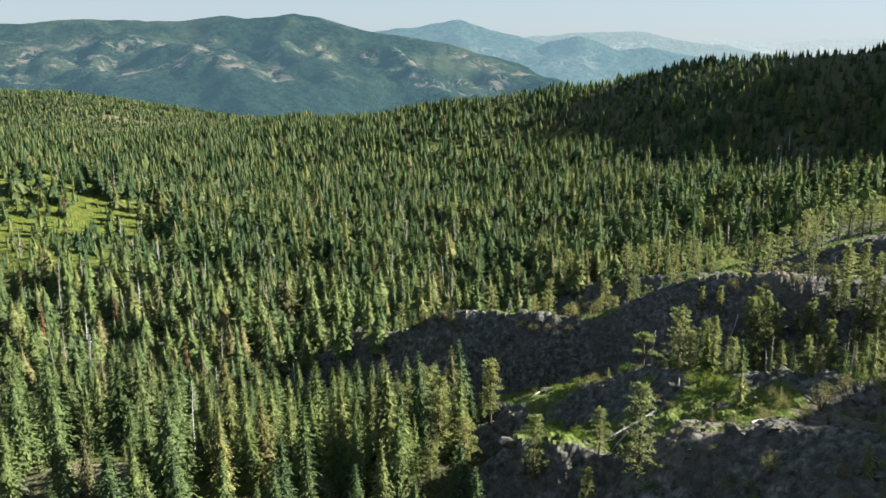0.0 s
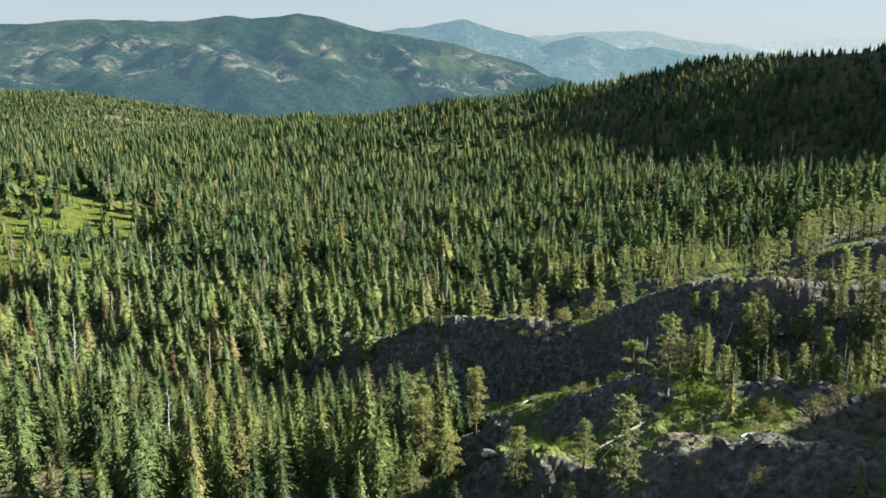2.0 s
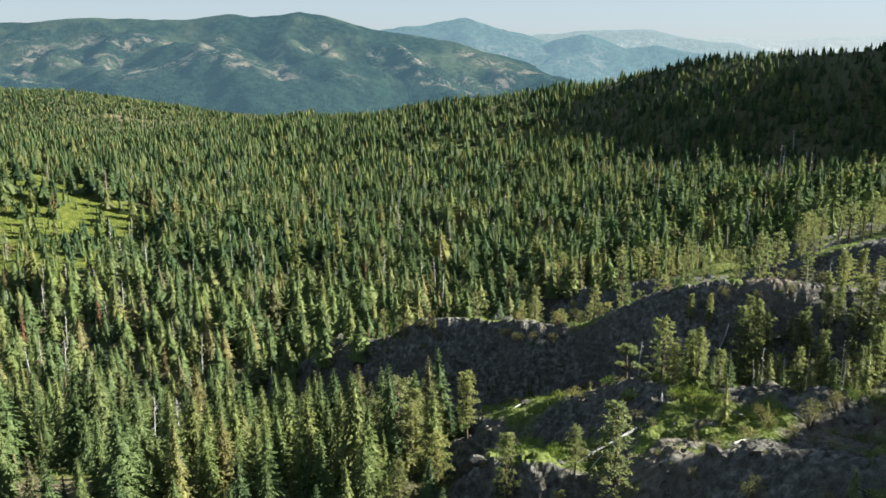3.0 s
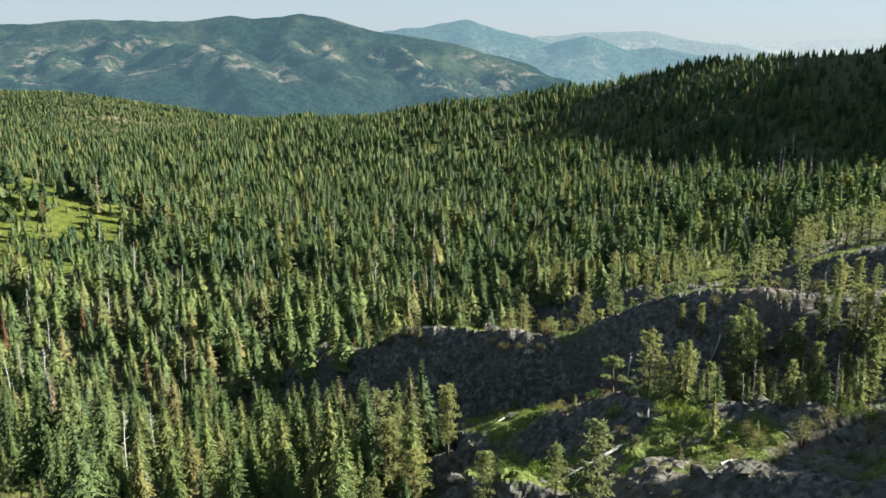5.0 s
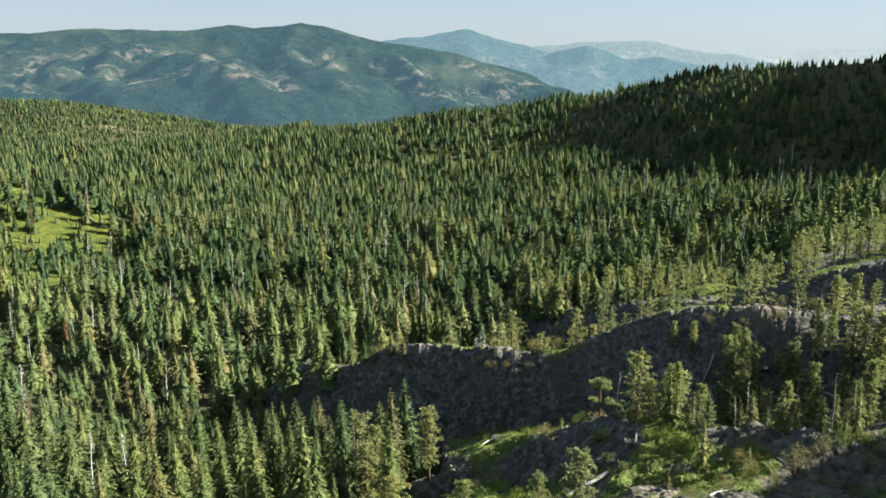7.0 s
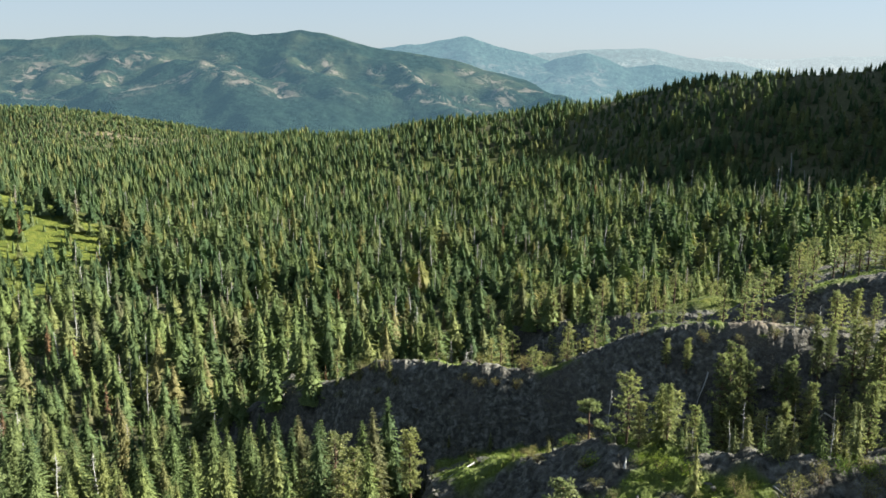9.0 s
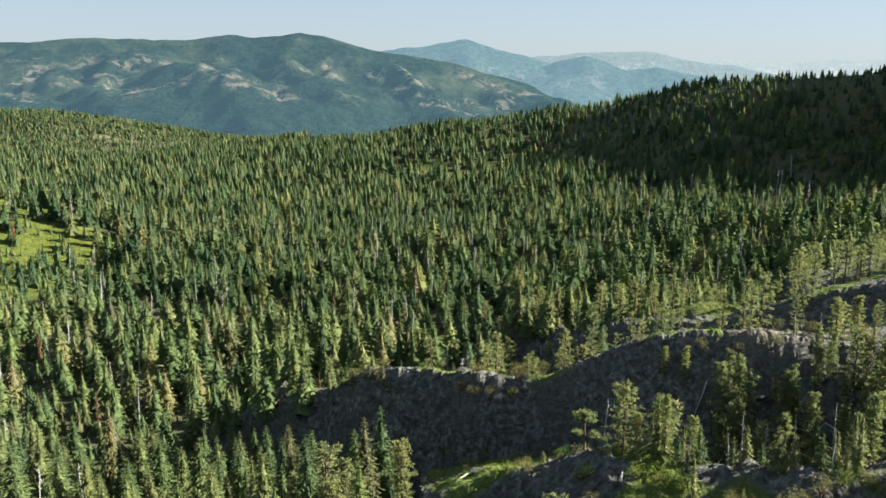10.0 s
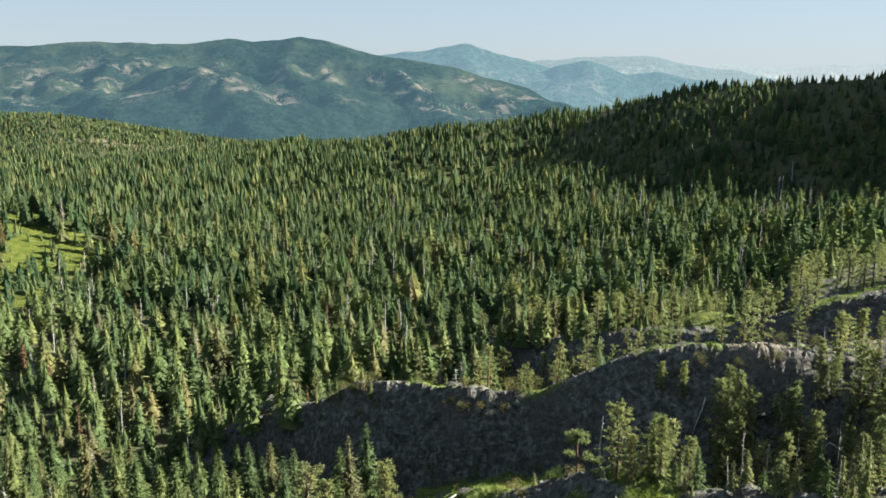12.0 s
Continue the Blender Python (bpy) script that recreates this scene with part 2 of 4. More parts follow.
# whole boughs of the far forest taken as one surface: shade between needles is in the colour
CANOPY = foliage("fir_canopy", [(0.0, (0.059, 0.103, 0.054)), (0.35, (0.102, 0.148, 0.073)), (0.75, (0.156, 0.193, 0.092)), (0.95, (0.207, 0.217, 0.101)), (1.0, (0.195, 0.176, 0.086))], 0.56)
DEAD_RED = foliage("dead_needles", [(0.0, (0.170, 0.095, 0.058)), (1.0, (0.225, 0.140, 0.085))], 0.15)
DEAD_GREY = foliage("grey_twigs", [(0.0, (0.22, 0.18, 0.14)), (1.0, (0.30, 0.25, 0.19))], 0.1)
BRUSH = foliage("brush_leaves", [(0.0, (0.070, 0.118, 0.024)), (0.5, (0.110, 0.165, 0.030)), (1.0, (0.160, 0.205, 0.046))], 0.35, 0.8)
OLIVE = foliage("shrub_leaves", [(0.0, (0.130, 0.135, 0.058)), (1.0, (0.200, 0.185, 0.085))], 0.25, 0.8)


def bark_material(name, dark, pale, size):
    a = Mat(name)
    pos = a.position()
    fine = a.noise(size, 5.0, 0.65, 0.4, pos)
    a.bump(fine, 0.6, 0.05)
    return a.finish(a.mix(a.noise(0.7, 2.0, vec=pos), a.ramp(fine, [(0.3, dark), (0.75, pale)]), dark), 0.85, 0.2)


BARK = bark_material("bark", (0.055, 0.038, 0.026), (0.17, 0.11, 0.07), 3.0)
SILVER = bark_material("weathered_wood", (0.20, 0.20, 0.19), (0.50, 0.50, 0.48), 4.0)


def rock_nodes(a, pos):
    """Grey-brown volcanic rock: blotches, lichen, dark cracks. Gives colour and height."""
    wide = a.noise(0.09, 4.0, 0.6, 0.6, pos)
    mid = a.noise(0.55, 6.0, 0.65, 0.3, pos)
    fine = a.noise(3.2, 6.0, 0.7, 0.0, pos)
    colour = a.ramp(mid, [(0.30, (0.019, 0.019, 0.018)), (0.46, (0.052, 0.052, 0.044)), (0.70, (0.165, 0.160, 0.142))])
    colour = a.mix(a.ramp(wide, [(0.42, (0, 0, 0)), (0.62, (1, 1, 1))]), colour, a.ramp(fine, [(0.3, (0.025, 0.025, 0.022)), (0.7, (0.097, 0.091, 0.076))]))
    colour = a.mix(a.ramp(fine, [(0.64, (0, 0, 0)), (0.75, (0.8, 0.8, 0.8))]), colour, (0.155, 0.155, 0.145))
    stones = a.n("TexVoronoi", Scale=0.95, Randomness=1.0)
    a.link(pos, stones.inputs["Vector"])
    rubble = a.ramp(stones.outputs["Color"], [(0.15, (0.74, 0.76, 0.78)), (0.6, (0.98, 1.0, 1.02)), (0.9, (1.36, 1.38, 1.38))])
    colour = a.mix(1.0, colour, rubble, "MULTIPLY")
    height = a.math("SUBTRACT", a.math("ADD", mid, a.math("MULTIPLY", fine, 0.35)), a.math("MULTIPLY", stones.outputs["Distance"], 0.5))
    return colour, height


def rock_material():
    a = Mat("volcanic_rock")
    colour, height = rock_nodes(a, a.position())
    a.bump(height, 0.9, 0.6)
    return a.finish(colour, 0.9, 0.2)


ROCK = rock_material()


def ground_material():
    a = Mat("mountain_ground")
    pos = a.position()
    rock, height = rock_nodes(a, pos)
    duff = a.ramp(a.noise(0.5, 6.0, 0.7, 0.2, pos), [(0.3, (0.028, 0.032, 0.016)), (0.55, (0.060, 0.062, 0.030)), (0.75, (0.13, 0.115, 0.065))])
    grass = a.ramp(a.noise(0.28, 6.0, 0.7, 0.2, pos), [(0.30, (0.030, 0.044, 0.010)), (0.5, (0.066, 0.084, 0.014)), (0.70, (0.120, 0.126, 0.026))])
    bare = a.ramp(a.noise(0.3, 6.0, 0.7, 0.2, pos), [(0.3, (0.060, 0.054, 0.038)), (0.75, (0.21, 0.165, 0.12))])
    moss = a.ramp(a.noise(1.9, 5.0, 0.7, 0.2, pos), [(0.3, (0.041, 0.058, 0.016)), (0.7, (0.102, 0.129, 0.027))])
    colour = a.mix(a.attr("meadow"), duff, grass)
    colour = a.mix(a.attr("rock"), colour, rock)
    colour = a.mix(a.attr("bare"), colour, bare)
    colour = a.mix(a.attr("moss"), colour, moss)
    a.bump(height, 0.9, 0.7)
    return a.finish(colour, 0.92, 0.15)


GROUND = ground_material()

# ---- ground: one sheet, close-meshed near the outcrops ----
def mesh_from(name, verts, tris, materials, slots=None, floats=(), smooth=False):
    me = bpy.data.meshes.new(name)
    verts, tris = np.asarray(verts, np.float32), np.asarray(tris, np.int32)
    k = tris.shape[1]
    me.vertices.add(len(verts))
    me.vertices.foreach_set("co", verts.ravel())
    me.loops.add(tris.size)
    me.loops.foreach_set("vertex_index", tris.ravel())
    me.polygons.add(len(tris))
    me.polygons.foreach_set("loop_start", np.arange(0, tris.size, k, dtype=np.int32))
    for m in materials:
        me.materials.append(m)
    if slots is not None:
        me.polygons.foreach_set("material_index", np.asarray(slots, np.int32))
    me.polygons.foreach_set("use_smooth", np.full(len(tris), smooth))
    for key, values in floats:
        me.attributes.new(key, "FLOAT", "POINT").data.foreach_set("value", np.asarray(values, np.float32))
    me.update(calc_edges=True)
    return me


def lines(*stretches):
    """Grid lines: stretches of (start, end, step), joined."""
    out = [np.arange(a, b, s) for a, b, s in stretches]
    return np.concatenate(out + [[stretches[-1][1]]])


def grid_faces(nx, ny):
    i, j = np.meshgrid(np.arange(nx - 1), np.arange(ny - 1))
    a = (j * nx + i).ravel()
    return np.stack([a, a + 1, a + nx + 1, a + nx], 1)


def outcrop_moss(x, y):
    """Green mats on the ledges: where the outcrop is gently sloped, in patches."""
    e = 2.5
    slope = np.hypot(outcrop_height(x + e, y) - outcrop_height(x - e, y), outcrop_height(x, y + e) - outcrop_height(x, y - e)) / (2 * e)
    patch = fractal(x, y, 13, 3, 71) + 0.7 * bump(x, y, 28, 212, 17, 9) + 0.12 * bump(x, y, 48, 186, 20, 14) + 0.15 * bump(x, y, 30, 180, 14, 10) - 0.1 * step(80, 100, x)
    return rockiness(x, y) * step(0.07, 0.2, patch) * step(0.75, 0.5, slope)


def build_ground():
    gx = lines((-5000, -1200, 200), (-1200, -320, 20), (-320, -60, 6), (-60, 5, 1.4), (5, 112, 0.8), (112, 175, 1.4), (175, 320, 6), (320, 1000, 20), (1000, 1200, 25), (1200, 5000, 200))
    gy = lines((-3000, -200, 200), (-200, 20, 12), (20, 112, 3), (112, 128, 1.4), (128, 214, 0.8), (214, 330, 1.4), (330, 620, 5), (620, 1700, 14), (1700, 4900, 160))
    x, y = (g.ravel() for g in np.meshgrid(gx, gy))
    z = land(x, y)
    meadow = meadow_cover(x, y)
    bare = np.clip(1.3 * bump(x, y, -530, 1385, 60, 28) + 1.2 * bump(x, y, -72, 166, 11, 5) + 0.5 * bump(x, y, -690, 1440, 60, 20) + 1.3 * bump(x, y, 86, 243, 24, 9) + 1.1 * bump(x, y, -8, 273, 12, 7) + 0.55 * bump(x, y, 70, 158, 34, 12), 0, 1) * step(-0.15, 0.2, fractal(x, y, 30, 3, 81))
    floats = [("meadow", meadow), ("bare", bare), ("rock", rockiness(x, y)), ("moss", outcrop_moss(x, y))]
    ob = new("ground", mesh_from("ground", np.stack([x, y, z], 1), grid_faces(len(gx), len(gy)), [GROUND], None, floats, True))
    rock = rockiness(x, y)
    corner = grid_faces(len(gx), len(gy))[:, 0]
    ob.data.polygons.foreach_set("use_smooth", rock[corner] < 0.6)
    return tagged(ob, "rugged mountain ground of dark rock, forest duff and green brush", "ground", kind="structure")


build_ground()

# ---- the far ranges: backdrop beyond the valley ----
def far_material(name, wood, open_, haze_tint, glow, grassy=0.0):
    """A far wooded slope with pale rock clearings; kilometres of haze are put in as blue emission."""
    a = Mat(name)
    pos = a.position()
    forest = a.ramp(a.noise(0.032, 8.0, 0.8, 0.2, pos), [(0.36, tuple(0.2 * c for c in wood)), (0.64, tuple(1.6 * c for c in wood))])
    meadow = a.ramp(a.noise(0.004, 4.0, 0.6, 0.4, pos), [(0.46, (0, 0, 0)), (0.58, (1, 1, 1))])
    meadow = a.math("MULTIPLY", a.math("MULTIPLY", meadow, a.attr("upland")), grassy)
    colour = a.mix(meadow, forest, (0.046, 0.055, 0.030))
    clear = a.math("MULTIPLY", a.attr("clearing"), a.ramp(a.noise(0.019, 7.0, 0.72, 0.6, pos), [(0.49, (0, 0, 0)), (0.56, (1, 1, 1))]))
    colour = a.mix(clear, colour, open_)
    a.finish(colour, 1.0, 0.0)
    a.bsdf.inputs["Emission Color"].default_value = (*haze_tint, 1)
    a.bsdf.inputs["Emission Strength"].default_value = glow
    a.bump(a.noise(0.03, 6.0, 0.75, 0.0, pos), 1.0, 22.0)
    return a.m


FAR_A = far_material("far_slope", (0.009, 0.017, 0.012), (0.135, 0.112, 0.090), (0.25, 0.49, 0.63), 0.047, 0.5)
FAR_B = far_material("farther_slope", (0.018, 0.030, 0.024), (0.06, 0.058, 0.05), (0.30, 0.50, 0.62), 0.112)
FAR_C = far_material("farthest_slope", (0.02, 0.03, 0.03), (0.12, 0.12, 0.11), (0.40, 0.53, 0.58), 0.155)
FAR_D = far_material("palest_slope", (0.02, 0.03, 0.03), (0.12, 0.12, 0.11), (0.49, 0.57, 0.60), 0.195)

# pale clearings on the nearest far mountain: x, share of the way up, half width, half height
CLEARINGS = [(-1796, 0.7, 65, 0.072), (-1593, 0.56, 59, 0.014), (-1433, 0.73, 75, 0.015), (-1337, 0.78, 56, 0.026), (-1248, 0.44, 64, 0.065), (-1410, 0.5, 60, 0.026), (-872, 0.47, 55, 0.024), (-809, 0.41, 67, 0.025), (-722, 0.45, 46, 0.025), (-705, 0.58, 38, 0.08), (-656, 0.41, 58, 0.057), (-550, 0.8, 25, 0.029), (-506, 0.74, 35, 0.019), (-322, 0.77, 35, 0.023), (-127, 0.71, 50, 0.045), (91, 0.91, 58, 0.037), (186, 0.83, 57, 0.036), (255, 0.74, 45, 0.048), (-1036, 0.45, 45, 0.039), (-1642, 0.82, 52, 0.045), (-1013, 0.62, 34, 0.039)]


def build_range(name, label, material, crest, depth, foot, x_range, cell, rough, clearings=(), seed=0):
    """A mountain range: crest gives (x, z) along its skyline at y = depth; it falls towards the camera to foot = (y, z)."""
    cx, cz = np.array(crest).T
    gx = np.arange(x_range[0], x_range[1], cell)
    gy = np.arange(foot[0], depth + 260, cell)
    x, y = (g.ravel() for g in np.meshgrid(gx, gy))
    top = np.interp(x, cx, cz) + 6 * fractal(x, 0 * x, 220, 3, seed)
    t = np.clip((y - foot[0]) / (depth - foot[0]), 0, 1)
    wx, wy = x + 160 * fractal(x, y, 500, 2, seed + 3), y + 160 * fractal(x, y, 500, 2, seed + 4)
    spur = np.abs(fractal(wx + 0.4 * wy, 0.6 * wy, 420, 4, seed + 5))
    knob = fractal(wx, wy, 230, 4, seed + 7)
    shoulder = 0.12 * np.sin(2 * np.pi * (t + 0.25 * fractal(x, 0 * x, 700, 2, seed + 11)))
    z = foot[1] + (top - foot[1]) * np.clip(t**0.9 + shoulder * t * (1 - t) * 2, 0, 1) + rough * (1.9 * knob - 2.4 * (spur - 0.14)) * np.clip(t * (1 - t) * 4, 0, 1) ** 0.7
    z = np.minimum(z, top + 2) - 0.6 * np.maximum(y - depth, 0) + 9 * fractal(x, y, 80, 3, seed + 9)
    clearing = np.zeros(len(x))
    for px, pt, rx, rt in clearings:
        clearing = np.maximum(clearing, bump(x, t, px, pt, rx, rt))
    clearing = np.maximum(clearing, 0.8 * step(0.16, 0.32, fractal(wx, wy * 2, 150, 3, seed + 21)) * step(0.35, 0.5, t) * step(0.92, 0.75, t))
    me = mesh_from(name, np.stack([x, y, z], 1), grid_faces(len(gx), len(gy)), [material], None, [("clearing", clearing), ("upland", step(0.25, 0.7, t + 0.25 * fractal(x, y, 300, 3, seed + 15)))], True)
    return tagged(new(name, me), label, "mountain", kind="structure")


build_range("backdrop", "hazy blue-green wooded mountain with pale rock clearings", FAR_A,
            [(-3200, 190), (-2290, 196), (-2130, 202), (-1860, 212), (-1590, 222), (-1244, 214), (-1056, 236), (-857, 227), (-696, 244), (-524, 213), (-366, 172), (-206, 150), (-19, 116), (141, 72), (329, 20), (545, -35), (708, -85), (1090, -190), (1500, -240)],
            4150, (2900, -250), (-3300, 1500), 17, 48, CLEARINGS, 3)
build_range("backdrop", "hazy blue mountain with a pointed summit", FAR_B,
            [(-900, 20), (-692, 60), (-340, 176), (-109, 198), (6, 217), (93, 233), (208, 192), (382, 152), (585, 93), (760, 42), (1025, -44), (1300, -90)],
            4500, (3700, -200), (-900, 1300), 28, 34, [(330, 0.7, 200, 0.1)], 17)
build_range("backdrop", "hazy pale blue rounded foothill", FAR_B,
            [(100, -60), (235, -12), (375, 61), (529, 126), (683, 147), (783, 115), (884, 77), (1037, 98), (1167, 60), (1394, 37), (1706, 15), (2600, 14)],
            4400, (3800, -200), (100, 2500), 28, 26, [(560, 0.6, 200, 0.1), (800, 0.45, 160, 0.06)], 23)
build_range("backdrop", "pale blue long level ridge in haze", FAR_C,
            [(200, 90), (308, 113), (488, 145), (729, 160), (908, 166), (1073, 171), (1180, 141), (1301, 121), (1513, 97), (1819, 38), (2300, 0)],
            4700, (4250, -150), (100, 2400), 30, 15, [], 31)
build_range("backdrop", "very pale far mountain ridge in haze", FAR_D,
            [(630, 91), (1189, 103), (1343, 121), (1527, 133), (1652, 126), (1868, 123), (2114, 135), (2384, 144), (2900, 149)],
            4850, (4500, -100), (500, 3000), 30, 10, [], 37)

# ---- trees: shapes ----
def tube(points, radii, sides):
    """A tapered tube along points; gives vertices and triangles."""
    points, radii = np.asarray(points, float), np.asarray(radii, float)
    along = np.gradient(points, axis=0)
    along /= np.linalg.norm(along, axis=1)[:, None] + 1e-9
    ref = np.where(np.abs(along[:, 2:3]) > 0.8, [[1.0, 0, 0]], [[0, 0, 1.0]])
    u = np.cross(along, ref)
    u /= np.linalg.norm(u, axis=1)[:, None]
    v = np.cross(along, u)
    ang = np.arange(sides) * 2 * np.pi / sides
    ring = np.cos(ang)[None, :, None] * u[:, None] + np.sin(ang)[None, :, None] * v[:, None]
    verts = (points[:, None] + radii[:, None, None] * ring).reshape(-1, 3)
    tris = []
    for k in range(len(points) - 1):
        for s in range(sides):
            a, b = k * sides + s, k * sides + (s + 1) % sides
            tris += [(a, b, b + sides), (a, b + sides, a + sides)]
    top = (len(points) - 1) * sides
    tris += [(top, top + s, top + s + 1) for s in range(1, sides - 1)]
    return verts, np.array(tris)


def joined(pieces):
    verts, tris, base = [], [], 0
    for v, t in pieces:
        verts.append(v)
        tris.append(np.asarray(t) + base)
        base += len(v)
    return np.concatenate(verts), np.concatenate(tris)


def cards(centre, ahead, side, length, width, fold, rng):
    """Small folded leaf-shaped cards: four points and two triangles each."""
    n = len(centre)
    up = np.cross(ahead, side)
    tip = centre + ahead * length[:, None] * 0.55
    tail = centre - ahead * length[:, None] * 0.45
    skew = (rng.rand(n) - 0.5) * 0.5 * length
    a = centre + side * width[:, None] * 0.5 + up * fold[:, None] + ahead * skew[:, None]
    b = centre - side * width[:, None] * 0.5 + up * fold[:, None] - ahead * skew[:, None]
    verts = np.stack([tail, a, tip, b], 1).reshape(-1, 3)
    k = np.arange(n) * 4
    return verts, np.concatenate([np.stack([k, k + 1, k + 2], 1), np.stack([k, k + 2, k + 3], 1)])


def unit(v):
    return v / (np.linalg.norm(v, axis=-1, keepdims=True) + 1e-9)


def fir_crown(rng, whorls, per, clumps, spread=0.145, bottom=0.1, ragged=0.24, core=True, loose=0.55, taper=0.78):
    """The crown of a fir one unit high: whorls of drooping boughs that shorten to a spire."""
    level = bottom + (0.985 - bottom) * ((np.arange(whorls) + rng.rand(whorls) * 0.6) / whorls) ** 0.92
    z = np.clip(np.repeat(level, per) + (rng.rand(whorls * per) - 0.5) * 0.7 / whorls, bottom, 0.985)
    n = len(z)
    az = np.arange(n) * 2.39996 + 0.9 * rng.rand(n)
    lobe = 1 + 0.12 * np.sin(az * 2 + 9 * z + rng.rand() * 6) + 0.14 * np.repeat(rng.rand(whorls) - 0.5, per) * 2
    reach = spread * 1.12 * (1.0 - z) ** taper * (1 - ragged * rng.rand(n)) * lobe * np.clip((z - bottom) / 0.12 + 0.6, 0, 1) + 0.006
    droop = -0.38 - 0.30 * (1 - z) + 1.9 * np.clip(z - 0.72, 0, 1)
    out = unit(np.stack([np.cos(az), np.sin(az), droop + 0.3 * (rng.rand(n) - 0.5)], 1))
    flat = np.stack([-np.sin(az), np.cos(az), 0 * az], 1)
    foot = np.stack([0 * z, 0 * z, z + 0.25 * reach], 1)
    pieces = []
    for k in range(clumps):
        frac = (k + 0.8 + 0.35 * rng.rand(n)) / (clumps + 0.15) if clumps > 1 else 0.66 + 0.2 * rng.rand(n)
        turn = (rng.rand(n) - 0.5) * (1.2 if clumps > 1 else 0.6)
        centre = foot + out * (reach * frac)[:, None] + flat * (reach * frac * (rng.rand(n) - 0.5) * 0.7)[:, None] * (clumps > 1)
        ahead = unit(out * np.cos(turn)[:, None] + flat * np.sin(turn)[:, None] + np.array([0, 0, 1.0]) * (0.4 * rng.rand(n, 1) - 0.2))
        roll = (rng.rand(n) - 0.5) * 2 * loose
        over = np.stack([np.sin(roll) * flat[:, 0], np.sin(roll) * flat[:, 1], np.cos(roll)], 1)
        side = unit(np.cross(ahead, over))
        size = reach * (1.15 / clumps**0.85 if clumps > 1 else 0.70) * (0.7 + 0.6 * rng.rand(n)) + 0.010
        pieces.append(cards(centre, ahead, side, size, size * 0.42, -0.12 * size, rng))
    if core:
        hz = np.array([bottom + 0.03, 0.45, 0.93])
        pieces.append(tube(np.stack([0 * hz, 0 * hz, hz], 1), spread * np.array([0.34, 0.26, 0.02]), 5))
    return joined(pieces)


def skirts(rng, tiers, sides, spread=0.16, bottom=0.06, inner=0.5, taper=0.82):
    """A simple fir crown one unit high: ragged skirts of boughs, one over the other."""
    edge = bottom + (1 - bottom) * (np.arange(tiers + 1) / tiers) ** 0.92
    verts, tris = [], []
    ang = np.arange(sides) * 2 * np.pi / sides
    for k in range(tiers):
        wide = spread * (1.02 - edge[k]) ** taper * (0.85 + 0.3 * rng.rand())
        turn = ang + rng.rand() * 6.28
        r = wide * (0.62 + 0.75 * rng.rand(sides)) * (1 - 0.35 * (np.arange(sides) % 2))
        z = edge[k] - 0.35 / tiers * rng.rand(sides)
        top = min(1.0, edge[k + 1] + 0.25 / tiers)
        q = (inner - 0.2 * (np.arange(sides) % 2)) * spread * max(0.0, 1.0 - top) ** taper * (0.7 + 0.6 * rng.rand(sides))
        low = np.stack([r * np.cos(turn), r * np.sin(turn), z], 1)
        high = np.stack([q * np.cos(turn), q * np.sin(turn), np.full(sides, top)], 1)
        base = 2 * sides * k
        verts += [low, high]
        for s in range(sides):
            a, b = base + s, base + (s + 1) % sides
            tris.append((a, b, b + sides))
            if k < tiers - 1:
                tris.append((a, b + sides, a + sides))
    return np.concatenate(verts), np.array(tris)


def inner_skirts(*shape):
    """Skirts that end well below the tip, so that only the loose boughs form the spire."""
    v, t = skirts(*shape)
    return v * [1, 1, 0.93], t


def straight_trunk(height=0.95, radius=0.013, sides=6, lean=0.0):
    z = np.array([-0.05, 0.02, 0.3, 0.65, height])
    return tube(np.stack([lean * z**2, 0 * z, z], 1), radius * np.array([1.35, 1.1, 0.85, 0.5, 0.1]), sides)


